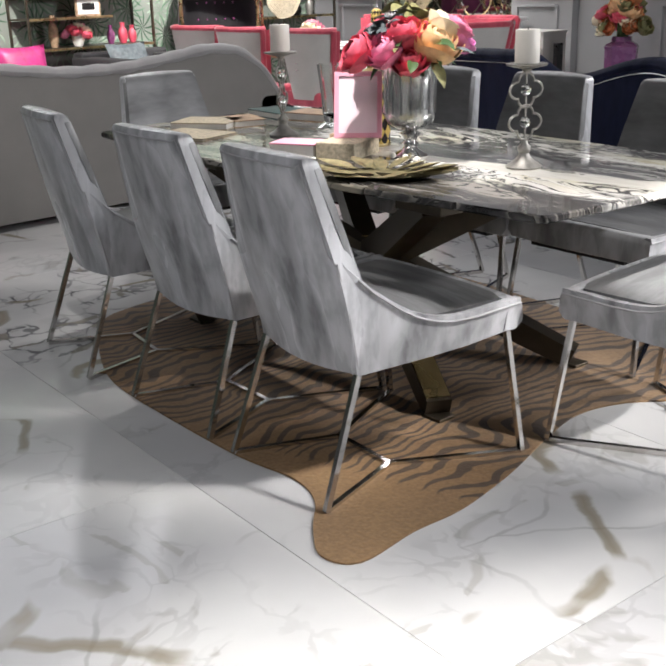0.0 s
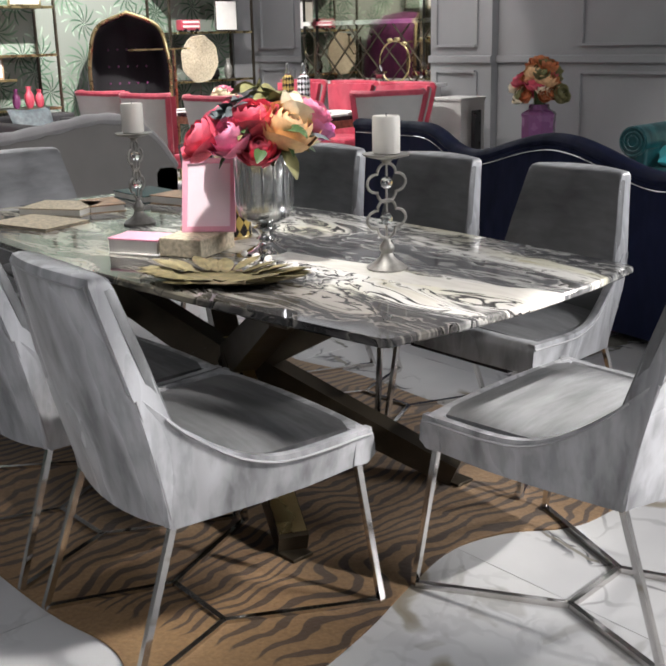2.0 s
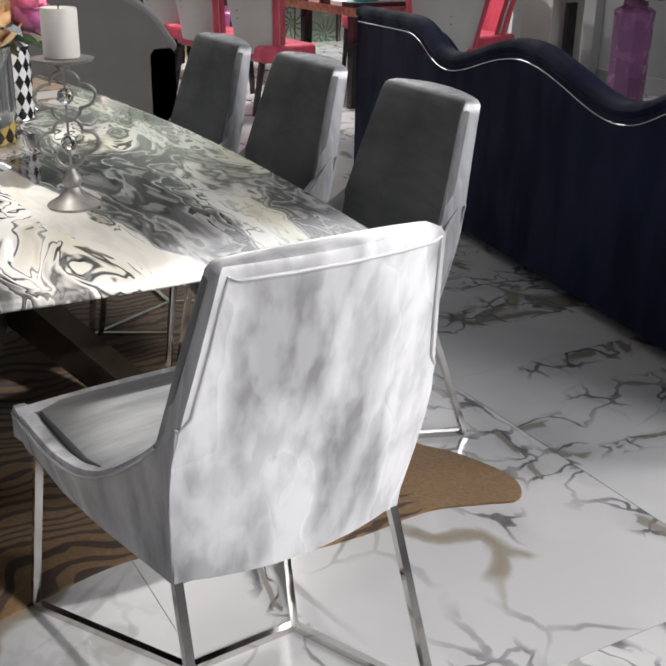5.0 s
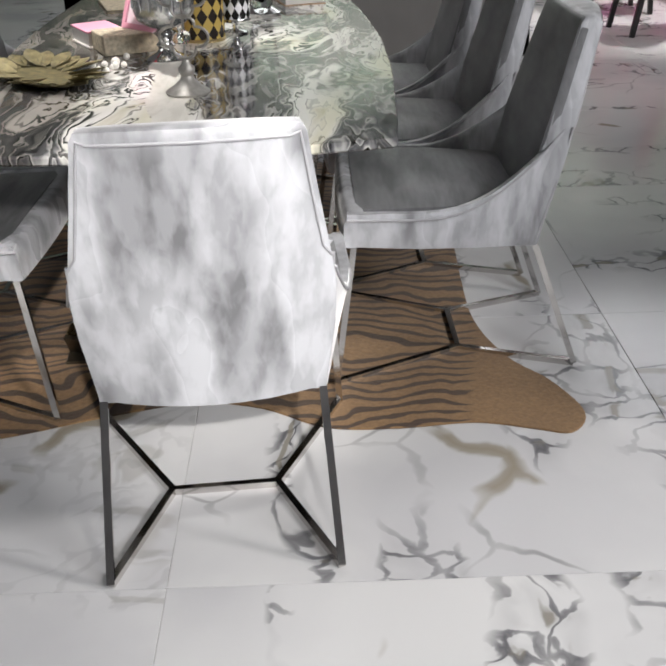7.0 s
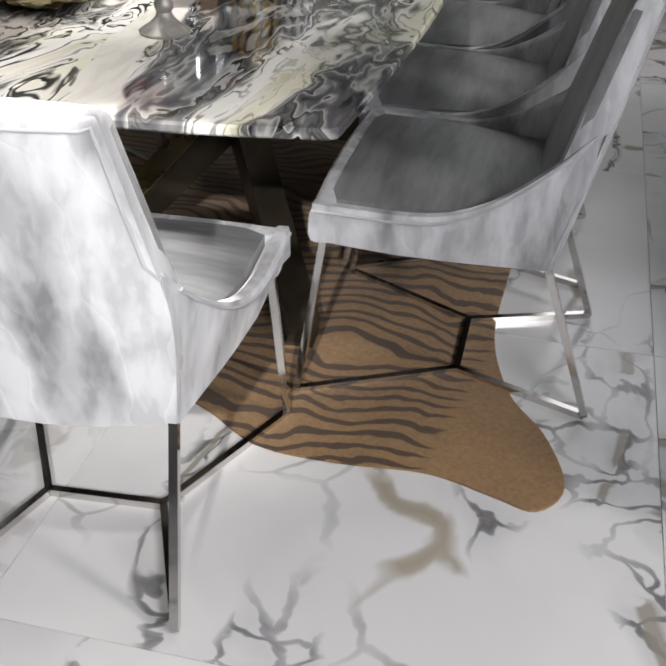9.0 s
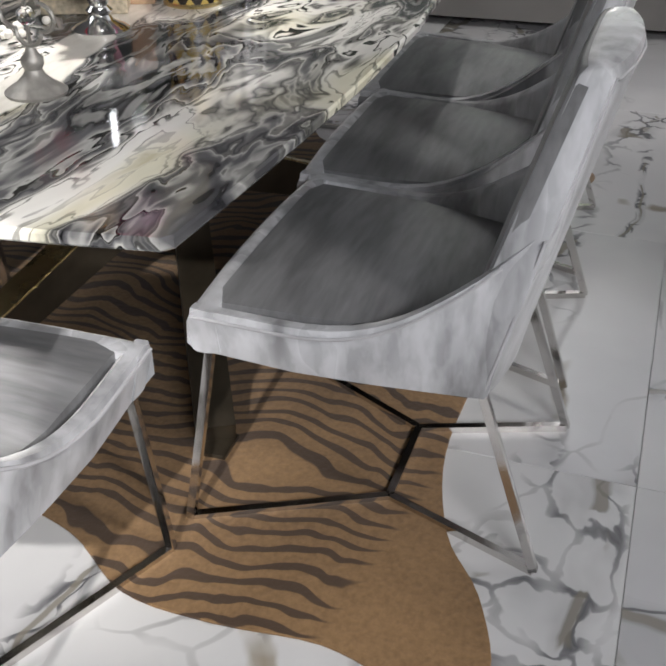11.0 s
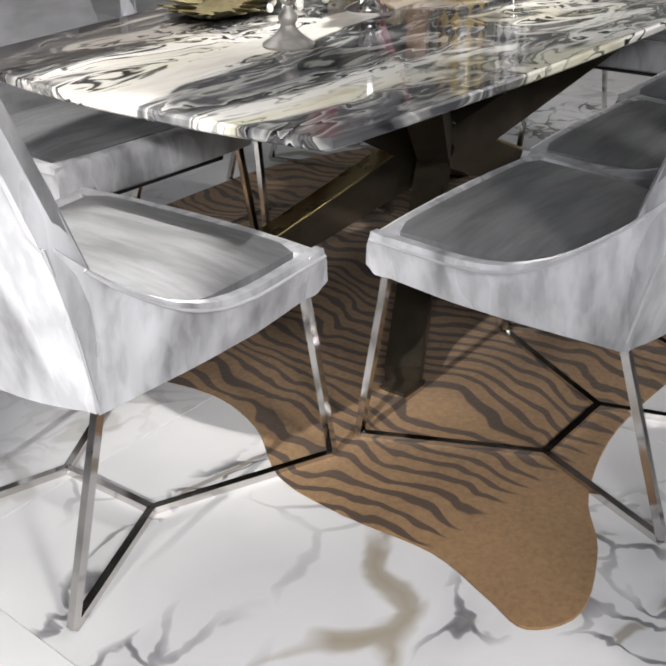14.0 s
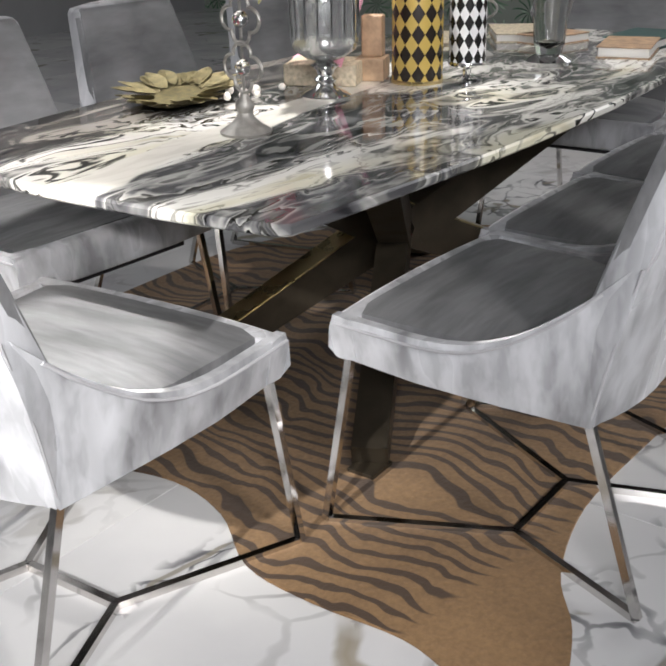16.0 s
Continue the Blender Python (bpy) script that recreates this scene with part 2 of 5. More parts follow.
def hide(name):
    """Tan hide with dark tiger-like stripes, plain at its outer ends."""
    k = Net(name, 0.75)
    p = k.warp(k.warp(k.coords((1, 1, 1)), 1.7, 0.45, 2), 5.5, 0.07, 2)
    wv = k.n("TexWave", wave_type="BANDS", bands_direction="X", wave_profile="SIN")
    for a, b in (("Scale", 6.2), ("Distortion", 6.0), ("Detail", 2.0), ("Detail Scale", 0.9), ("Detail Roughness", 0.5)):
        wv.inputs[a].default_value = b
    k.put(p, wv.inputs["Vector"])
    x, y, z = k.split(k.coords())
    g, _ = k.noise(k.coords((90, 90, 90)), 1.0, 3)
    f, _ = k.noise(k.coords((3, 3, 3)), 1.0, 3)
    tan = k.ramp(f, [(0.3, (0.17, 0.092, 0.036)), (0.7, (0.27, 0.155, 0.064))])
    tan = k.mix(0.3, tan, k.ramp(g, [(0.3, (0.14, 0.08, 0.03)), (0.7, (0.42, 0.26, 0.12))]))
    edge = k.ramp(k.math("MULTIPLY", k.math("ADD", k.math("ABSOLUTE", y), k.math("MULTIPLY", k.math("ABSOLUTE", x), 0.28)), 0.6), [(0.575, 1.0), (0.645, 0.0)])
    s = k.ramp(k.math("MULTIPLY", wv.outputs["Fac"], k.math("ADD", k.math("MULTIPLY", edge, 0.6), 0.4)), [(0.6, 0.0), (0.74, 1.0)])
    k.color(k.mix(k.math("MULTIPLY", s, 0.93), tan, (0.05, 0.027, 0.014)))
    k.bump(g, 0.4, 0.004)
    k.set(Sheen_Weight=0.25)
    return k.m


def jungle(name):
    """Wallpaper: fans of palm fronds on a pale ground."""
    k = Net(name, 0.7)
    p = k.coords()
    _, y, z = k.split(p)
    comb = k.n("CombineXYZ")
    k.put(y, comb.inputs[0])
    k.put(z, comb.inputs[1])
    base = comb.outputs[0]
    out = (0.27, 0.3, 0.26)
    for scale, n, dark, lift in ((2.8, 9.0, (0.2, 0.26, 0.2), 0.0), (1.9, 13.0, (0.08, 0.14, 0.09), 0.6), (2.3, 11.0, (0.04, 0.08, 0.05), 3.1)):
        mp = k.n("Mapping")
        mp.inputs["Location"].default_value = (lift, lift * 1.7, 0)
        k.put(k.warp(base, 2.0, 0.1), mp.inputs["Vector"])
        v = k.n("TexVoronoi", voronoi_dimensions="2D")
        v.inputs["Scale"].default_value = scale
        k.put(mp.outputs[0], v.inputs["Vector"])
        d = k.n("VectorMath", operation="SUBTRACT")
        k.put(mp.outputs[0], d.inputs[0])
        k.put(v.outputs["Position"], d.inputs[1])
        lx, ly, _ = k.split(d.outputs[0])
        ang = k.math("ADD", k.math("ARCTAN2", lx, ly), k.math("MULTIPLY", v.outputs["Distance"], 1.1))
        fr = k.math("SINE", k.math("MULTIPLY", ang, n))
        thick = k.math("SUBTRACT", fr, k.math("MULTIPLY", v.outputs["Distance"], 2.2))
        leaf = k.ramp(thick, [(0.0, 0.0), (0.12, 1.0)])
        tone = k.mix(k.ramp(v.outputs["Distance"], [(0.1, 1.0), (0.5, 0.0)]), tuple(min(1, c * 2.6) for c in dark), dark)
        out = k.mix(leaf, out, tone)
    k.color(out)
    return k.m


M = {
    "velvet": velvet("silver_velvet", (0.17, 0.172, 0.18), (0.54, 0.55, 0.575), 0.7, 0.32),
    # the chairs' velvet brushed smooth, its colour darkened to give the seats shade
    "shaded_nap": brushed_nap("shade_darkened_velvet", (0.095, 0.097, 0.1), (0.2, 0.203, 0.21)),
    "piping": plain("velvet_piping", (0.36, 0.36, 0.375), 0.45),
    "chrome": plain("polished_steel", (0.62, 0.6, 0.58), 0.1, 1.0, 0.06),
    "marble": stone_table("table_marble"),
    "bronze": plain("bronzed_metal", (0.09, 0.075, 0.055), 0.34, 0.75, 0.2),
    "brass": plain("brushed_brass", (0.55, 0.45, 0.24), 0.28, 1.0, 0.12),
    "floor": stone_floor("floor_porcelain"),
    "quiet_floor": stone_floor("quiet_floor_porcelain", 0.16),
    "grout": plain("grout", (0.66, 0.66, 0.65), 0.7),
    "hide": hide("striped_hide"),
    "jungle": jungle("leaf_wallpaper"),
    "grey_wall": plain("grey_wall_paint", (0.27, 0.27, 0.275), 0.55, 0, 0.05, 3),
    "ceiling": plain("ceiling_paint", (0.35, 0.35, 0.35), 0.8, 0, 0.05, 3),
    "navy": velvet("navy_velvet", (0.004, 0.007, 0.028), (0.009, 0.014, 0.05), 0.02, 0.6, 0.2),
    "grey_sofa": cloth("grey_sofa_cloth", (0.2, 0.19, 0.18), 0.08, 0.75),
    "grey_roll": cloth("silver_sofa_cloth", (0.34, 0.33, 0.33), 0.15, 0.55, 0.3),
    "red": velvet("red_velvet", (0.34, 0.03, 0.06), (0.55, 0.07, 0.11), 0.3),
    "pale": cloth("pale_grey_cloth", (0.46, 0.45, 0.43), 0.08, 0.7),
    "black": plain("black_lacquer", (0.012, 0.012, 0.013), 0.3),
    "black_cloth": cloth("black_cloth", (0.012, 0.011, 0.013), 0.3, 0.7, 0.05),
    "purple": velvet("purple_velvet", (0.1, 0.014, 0.07), (0.22, 0.04, 0.15), 0.3),
    "violet": plain("violet_glaze", (0.2, 0.08, 0.19), 0.25, 0, 0.12, 8, 0.4),
    "teal": velvet("teal_velvet", (0.0, 0.022, 0.027), (0.005, 0.085, 0.095), 0.2),
    "aqua": cloth("aqua_cloth", (0.02, 0.3, 0.35), 0.2),
    "pink": velvet("pink_velvet", (0.3, 0.012, 0.1), (0.45, 0.03, 0.18), 0.2),
    "cream": cloth("cream_cushion", (0.62, 0.6, 0.5), 0.12, 0.8),
    "wax": plain("candle_wax", (0.82, 0.79, 0.73), 0.45, 0, 0.04),
    "pewter": plain("weathered_pewter", (0.3, 0.29, 0.27), 0.45, 0.5, 0.25, 40),
    "silver": plain("bright_silver", (0.85, 0.85, 0.85), 0.05, 1.0, 0.03),
    "gilt": plain("antique_gilt", (0.21, 0.18, 0.095), 0.45, 0.5, 0.45, 40),
    "blush": plain("blush_card", (0.9, 0.74, 0.8), 0.5, 0, 0.04),
    "paper": plain("white_paper", (0.8, 0.78, 0.74), 0.7, 0, 0.05),
    "pinkpaper": plain("pink_card", (0.85, 0.4, 0.52), 0.5, 0, 0.08),
    "wood": plain("carved_wood", (0.4, 0.27, 0.17), 0.55, 0, 0.35, 30),
    "woven": plain("woven_straw", (0.52, 0.45, 0.33), 0.7, 0, 0.35, 70),
    "green_book": plain("green_cloth", (0.03, 0.07, 0.065), 0.6),
    "leaf": plain("leaf_green", (0.05, 0.1, 0.03), 0.5, 0, 0.4, 25),
    "leaf_grey": plain("leaf_blue_grey", (0.1, 0.12, 0.13), 0.55, 0, 0.4, 25),
    "leaf_olive": plain("leaf_olive", (0.2, 0.19, 0.08), 0.55, 0, 0.4, 25),
    "rose_red": plain("petal_coral", (0.86, 0.13, 0.2), 0.55, 0, 0.3, 30),
    "rose_pink": plain("petal_pink", (0.88, 0.26, 0.42), 0.55, 0, 0.3, 30),
    "rose_peach": plain("petal_peach", (0.92, 0.56, 0.3), 0.55, 0, 0.22, 30),
    "rose_cream": plain("petal_cream", (0.88, 0.8, 0.6), 0.55, 0, 0.15, 30),
    "rose_magenta": plain("petal_magenta", (0.84, 0.26, 0.56), 0.55, 0, 0.3, 30),
    "rust": plain("petal_rust", (0.5, 0.16, 0.06), 0.6, 0, 0.4, 30),
    "mirror": Net("mirror", 0.04, 1.0, (0.4, 0.38, 0.33)).m,
    "gold_check": checker("gold_black_diamonds", (0.5, 0.36, 0.1), (0.02, 0.015, 0.012), 12, 19),
    "white_check": checker("white_black_diamonds", (0.75, 0.75, 0.76), (0.012, 0.012, 0.012), 12, 22),
    "white_wall": plain("white_paint", (0.6, 0.6, 0.6), 0.5, 0, 0.04),
}
glass = Net("clear_glass", 0.02, 0, (0.95, 0.97, 0.96))
glass.set(Transmission_Weight=1.0, IOR=1.45)
M["glass"] = glass.m
smoke = Net("mirrored_glass", 0.04, 0, (0.78, 0.8, 0.8))
smoke.set(Transmission_Weight=0.75, IOR=1.5, Metallic=0.4)
M["smoke"] = smoke.m


# ---------------------------------------------------------------- mesh helpers
def part(name, bm, material, parent=None, label="", smooth=False):
    me = bpy.data.meshes.new(name)
    bmesh.ops.recalc_face_normals(bm, faces=bm.faces)
    bm.to_mesh(me)
    bm.free()
    me.materials.append(M[material])
    if smooth:
        me.shade_smooth()
        me.set_sharp_from_angle(angle=radians(42))
    ob = new(name, me)
    if parent is not None:
        ob.parent = parent
    return tagged(ob, label)


def thing(name, label, category, m=None, group="", kind=""):
    ob = new(name)
    ob.empty_display_size = 0.1
    if m is not None:
        ob.matrix_world = m
    return tagged(ob, label, category, group, kind)


def box(x0, x1, y0, y1, z0, z1, bevel=0.0, bm=None):
    bm = bm or bmesh.new()
    v = [bm.verts.new((x, y, z)) for x in (x0, x1) for y in (y0, y1) for z in (z0, z1)]
    fs = [bm.faces.new([v[i] for i in f]) for f in ((0, 1, 3, 2), (4, 6, 7, 5), (0, 4, 5, 1), (2, 3, 7, 6), (0, 2, 6, 4), (1, 5, 7, 3))]
    if bevel:
        bmesh.ops.bevel(bm, geom=list({e for f in fs for e in f.edges}), offset=bevel, segments=3, profile=0.6, affect="EDGES")
    return bm


def loft(rings, bm=None, closed=True, caps=True):
    bm = bm or bmesh.new()
    vs = [[bm.verts.new(p) for p in r] for r in rings]
    n = len(rings[0])
    for a, b in zip(vs, vs[1:]):
        for i in range(n if closed else n - 1):
            j = (i + 1) % n
            bm.faces.new((a[i], a[j], b[j], b[i]))
    if caps and closed:
        bm.faces.new(vs[0])
        bm.faces.new(vs[-1])
    return bm


def turned(profile, n=24, c=(0, 0), bm=None, caps=True):
    return loft([[(c[0] + r * math.cos(2 * math.pi * i / n), c[1] + r * math.sin(2 * math.pi * i / n), z) for i in range(n)]
                 for r, z in profile], bm, True, caps)


def beam(a, b, w, h=None, bm=None, up=(0, 0, 1), w2=None, h2=None):
    """A bar of square or flat section from a to b."""
    a, b, h = Vector(a), Vector(b), h or w
    d = (b - a).normalized()
    s = d.cross(Vector(up))
    s = s.normalized() if s.length > 1e-4 else Vector((1, 0, 0))
    u = s.cross(d)
    rings = []
    for p, ww, hh in ((a, w, h), (b, w2 or w, h2 or h)):
        rings.append([p + s * ww / 2 * i + u * hh / 2 * j for i, j in ((1, 1), (1, -1), (-1, -1), (-1, 1))])
    return loft(rings, bm)


def tube(pts, r, n=8, bm=None, loop=False):
    pts = [Vector(p) for p in pts]
    rings = []
    k = len(pts)
    for i, p in enumerate(pts):
        q0, q1 = (pts[i - 1], pts[(i + 1) % k]) if loop else (pts[max(0, i - 1)], pts[min(k - 1, i + 1)])
        d = (q1 - q0).normalized()
        s = d.cross(Vector((0.13, 0.21, 1)))
        s.normalize()
        u = s.cross(d)
        rings.append([p + r * (s * math.cos(2 * math.pi * j / n) + u * math.sin(2 * math.pi * j / n)) for j in range(n)])
    if loop:
        rings.append(rings[0])
    return loft(rings, bm, True, not loop)


def spline(pts, per=8, loop=True):
    """Points along a smooth line through a few corners."""
    out, n = [], len(pts)
    for i in range(n if loop else n - 1):
        g = [pts[(i + o) % n] if loop else pts[min(max(i + o, 0), n - 1)] for o in (-1, 0, 1, 2)]
        for s in range(per):
            t = s / per
            out.append(tuple(0.5 * (2 * b + (c - a) * t + (2 * a - 5 * b + 4 * c - d) * t * t + (3 * b - a - 3 * c + d) * t ** 3) for a, b, c, d in zip(*g)))
    if not loop:
        out.append(tuple(pts[-1]))
    return out


def slab(outline, z0, z1, edge=0.0, bm=None):
    """A flat plate with the given outline, its rims eased."""
    c = (sum(p[0] for p in outline) / len(outline), sum(p[1] for p in outline) / len(outline))

    def ring(z, k):
        r = []
        for x, y in outline:
            d = math.hypot(x - c[0], y - c[1])
            f = (d - k) / d
            r.append((c[0] + (x - c[0]) * f, c[1] + (y - c[1]) * f, z))
        return r
    if edge:
        return loft([ring(z0, edge), ring(z0 + edge, 0), ring(z1 - edge, 0), ring(z1, edge)], bm)
    return loft([ring(z0, 0), ring(z1, 0)], bm)


def lerp(a, b, t):
    return a + (b - a) * t


def curve(xs, ys, x):
    o = sorted(zip(xs, ys))
    return float(np.interp(x, [a for a, _ in o], [b for _, b in o]))


def cushion(w, d, h, n=10, bm=None, at=(0, 0, 0)):
    """A puffed pillow lying flat."""
    bm = bm or bmesh.new()
    g = []
    for side in (1, -1):
        rows = []
        for i in range(n + 1):
            u = 2 * i / n - 1
            row = []
            for j in range(n + 1):
                v = 2 * j / n - 1
                puff = ((1 - u ** 4) * (1 - v ** 4)) ** 0.6
                pin = 1 - 0.07 * (1 - u * u) * abs(v) ** 3 - 0.0
                pin2 = 1 - 0.07 * (1 - v * v) * abs(u) ** 3
                row.append(bm.verts.new((at[0] + u * w / 2 * pin2, at[1] + v * d / 2 * pin, at[2] + side * h / 2 * puff)))
            rows.append(row)
        for a, b in zip(rows, rows[1:]):
            for i in range(n):
                bm.faces.new((a[i], a[i + 1], b[i + 1], b[i]))
        g.append(rows)
    bmesh.ops.remove_doubles(bm, verts=bm.verts, dist=0.0005)
    return bm


# ---------------------------------------------------------------- the room
XW, XE, YS, YN, ZC = -6.95, 6.2, -6.4, 6.2, 3.4
wall_w = tagged(part("wall_west", box(XW - 0.15, XW, YS - 0.15, 5.92, 0, ZC), "jungle"), "wall papered with green palm leaves on pale ground", "wall", kind="structure")
wall_n = tagged(part("wall_north", box(XW - 0.15, XE + 0.15, YN, YN + 0.15, 0, ZC), "grey_wall"), "mid-grey painted wall with moulded panels", "wall", kind="structure")
tagged(part("wall_corner", box(XW - 0.15, XW + 0.03, 5.92, YN, 0, ZC), "grey_wall"), "dark grey painted pier in the corner", "wall", kind="structure")
tagged(part("wall_east", box(XE, XE + 0.15, YS - 0.15, YN, 0, ZC), "grey_wall"), "plain grey painted wall", "wall", kind="structure")
tagged(part("wall_south", box(XW, XE, YS - 0.15, YS, 0, ZC), "grey_wall"), "plain grey painted wall", "wall", kind="structure")
tagged(part("ceiling", box(XW - 0.15, XE + 0.15, YS - 0.15, YN + 0.15, ZC, ZC + 0.1), "ceiling"), "plain grey ceiling", "ceiling", kind="structure")
floor = tagged(part("floor", box(XW - 0.15, XE + 0.15, YS - 0.15, YN + 0.15, -0.12, -0.003), "grout"), "white polished marble-look tiles with grey and ochre veins", "floor", kind="structure")

# mouldings of the panelled wall
pier = tagged(part("wall_pier", box(-4.12, -3.38, YN - 0.1, YN, 0, ZC), "grey_wall"), "grey painted pier with moulded panels", "wall", kind="structure")


def panel_moulding(x0, x1, z0, z1, y):
    ob = thing("trim", "grey moulded wall panel frame", "moulding", kind="structure")
    for a, b in (((x0, z0), (x1, z0)), ((x0, z1), (x1, z1)), ((x0, z0), (x0, z1)), ((x1, z0), (x1, z1))):
        bm = beam((a[0], y - 0.012, a[1]), (b[0], y - 0.012, b[1]), 0.024, 0.045, up=(0, 1, 0)) if a[1] == b[1] else \
            beam((a[0], y - 0.012, a[1]), (b[0], y - 0.012, b[1]), 0.045, 0.024, up=(0, 1, 0))
        part("moulding", bm, "grey_wall", ob)
    return ob


for x0, x1, y in ((-4.05, -3.56, YN - 0.1), (-2.48, -0.95, YN), (-0.8, 0.75, YN), (-6.75, -6.2, YN)):
    panel_moulding(x0, x1, 0.33, 1.03, y)
    panel_moulding(x0, x1, 1.27, 3.0, y)
for x0, x1, y in ((-6.9, -4.12, YN), (-4.13, -3.37, YN - 0.1), (-3.38, 6.1, YN)):
    ob = tagged(part("trim", box(x0, x1, y - 0.035, y, 1.11, 1.18, 0.012), "grey_wall"), "grey painted chair rail", "moulding", kind="structure")
tagged(part("baseboard", box(-3.38, 6.1, YN - 0.02, YN, 0, 0.14, 0.006), "grey_wall"), "grey painted baseboard", "baseboard", kind="structure")


# ---------------------------------------------------------------- dining chairs
def back_y(z):
    return -0.222 - (z - 0.365) * 0.235


def make_chair(m):
    ob = thing("dining_chair", "silver-grey crushed velvet dining chair on a polished steel frame", "chair", m, "chairs round the marble table")
    # backrest: a leaning, slightly bowed slab
    zs = [0.365, 0.42, 0.5, 0.56, 0.62, 0.7, 0.8, 0.9, 0.925, 0.938, 0.942]
    ws = [0.224, 0.231, 0.24, 0.245, 0.245, 0.233, 0.215, 0.199, 0.195, 0.188, 0.177]
    sh = [0.0] * 8 + [0.0, 0.007, 0.02]
    rings = []
    for z, w, s in zip(zs, ws, sh):
        r = []
        for i in range(9):
            u = -1 + i / 4
            r.append((w * u, back_y(z) + 0.012 - 0.03 * (1 - u * u) + s, z - 0.012 * (1 - u * u) * (z < 0.4) + 0.006 * (1 - u * u) * (z > 0.9)))
        th = curve([0.365, 0.62, 0.94], [0.09, 0.078, 0.06], z)
        for i in range(9):
            u = 1 - i / 4
            r.append((w * u * 0.985, back_y(z) + th - s + 0.008 * (1 - u ** 4), z))
        rings.append(r)
    part("backrest", loft(rings), "velvet", ob, smooth=True)
    # padded inner face of the back, smooth velvet with shade put into its colour
    rings = []
    for z, w, d in ((0.47, 0.23, 0.0), (0.5, 0.236, 0.004), (0.62, 0.24, 0.005), (0.75, 0.224, 0.005), (0.86, 0.204, 0.005), (0.91, 0.196, 0.004), (0.932, 0.187, 0.003), (0.938, 0.18, -0.004)):
        th = curve([0.365, 0.62, 0.94], [0.09, 0.078, 0.06], z)
        r = [(w * u, back_y(z) + th + (-0.004 if abs(u) == 1 else d) + 0.008 * (1 - u ** 4), z) for u in (-1, -0.98, -0.92, -0.7, -0.35, 0, 0.35, 0.7, 0.92, 0.98, 1)]
        r += [(w * u, back_y(z) + th - 0.02, z) for u in (1, 0, -1)]
        rings.append(r)
    part("back_pad", loft(rings), "shaded_nap", ob, "smooth grey velvet inner back, coloured darker for shade", smooth=True)
    # sides that sweep down from the back to the seat's front corner
    for sx in (-1, 1):
        rings = []
        for i in range(15):
            t = i / 14
            yt, yb = lerp(0.295, back_y(0.685) + 0.028, t), lerp(0.3, -0.214, t)
            zt = curve([0.295, 0.12, 0.03, -0.05, -0.12, -0.2, -0.275], [0.495, 0.489, 0.49, 0.512, 0.552, 0.614, 0.69], yt)
            zb = lerp(0.4, 0.36, t)
            xo, xb = sx * curve([0, 0.35, 0.6, 0.8, 1], [0.322, 0.318, 0.297, 0.271, 0.2405], t), sx * curve([0, 0.35, 0.6, 0.8, 1], [0.296, 0.29, 0.27, 0.248, 0.2255], t)
            th = sx * 0.04
            e = 0.012
            rings.append([(xb, yb, zb), (lerp(xb, xo, 0.8), lerp(yb, yt, 0.8), zt - e), (xo - sx * e * 0.6, yt, zt), (xo - th + sx * e, yt, zt),
                          (xo - th, yt, zt - e), (xb - th, yb, zb)])
        part("side_panel", loft(rings), "velvet", ob, smooth=True)
        line = [Vector(r[1]) + Vector((sx * 0.001, 0, -0.004)) for r in rings[:-1]]
        part("piping", tube(line, 0.0035, 6), "piping", ob, smooth=True)
        seam = [(sx * curve([0, 0.6, 1], [0.2235, 0.2445, 0.24], t), back_y(lerp(0.366, 0.68, t)) + 0.016, lerp(0.366, 0.68, t)) for t in (0, 0.5, 1)]
        part("piping", tube(seam, 0.003, 6), "piping", ob, smooth=True)
    rim = [(-0.238, back_y(0.675) + 0.013, 0.675)] + [(-w + 0.012, back_y(z) + 0.008, z) for z, w in zip(zs[5:9], ws[5:9])]
    rim += [(0.186 * u, back_y(0.918) + 0.009 - 0.03 * (1 - u * u), 0.918 + 0.005 * (1 - u * u)) for u in (-0.9, -0.5, 0, 0.5, 0.9)]
    rim += [(w - 0.012, back_y(z) + 0.008, z) for z, w in reversed(list(zip(zs[5:9], ws[5:9])))] + [(0.238, back_y(0.675) + 0.013, 0.675)]
    part("piping", tube(rim, 0.003, 6), "piping", ob, smooth=True)
    # seat cushion and its front rail
    rings = []
    n = 10
    for i in range(n + 1):
        t = i / n
        y = lerp(-0.2, 0.27, t)
        w = curve([0, 0.5, 1], [0.205, 0.266, 0.276], t)
        row = []
        for j in range(9):
            u = -1 + j / 4
            row.append((w * u, y, 0.487 + 0.019 * (1 - u ** 4) * (0.35 + 0.65 * math.sin(math.pi * min(1, t + 0.1))) + 0.006 * t))
        row += [(w, y, 0.39), (-w, y, 0.39)]
        rings.append(row)
    part("seat", loft(rings), "shaded_nap", ob, "smooth grey velvet seat cushion, coloured darker for shade", smooth=True)
    rings = []
    for k, (y, zt, zb) in enumerate(((0.262, 0.492, 0.402), (0.29, 0.496, 0.398), (0.306, 0.488, 0.398), (0.314, 0.468, 0.402), (0.316, 0.425, 0.406))):
        row = [(0.317 * u, y - 0.012 * u * u, zt + 0.004 * (1 - u * u)) for u in [-1 + j / 4 for j in range(9)]]
        row += [(0.3 * u, y - 0.012 * u * u, zb) for u in [1 - j / 4 for j in range(9)]]
        rings.append(row)
    part("seat_front", loft(rings), "velvet", ob, smooth=True)
    part("seat_base", box(-0.21, 0.21, -0.2, 0.29, 0.382, 0.402), "black_cloth", ob)
    # steel frame
    w = 0.016
    foot = {}
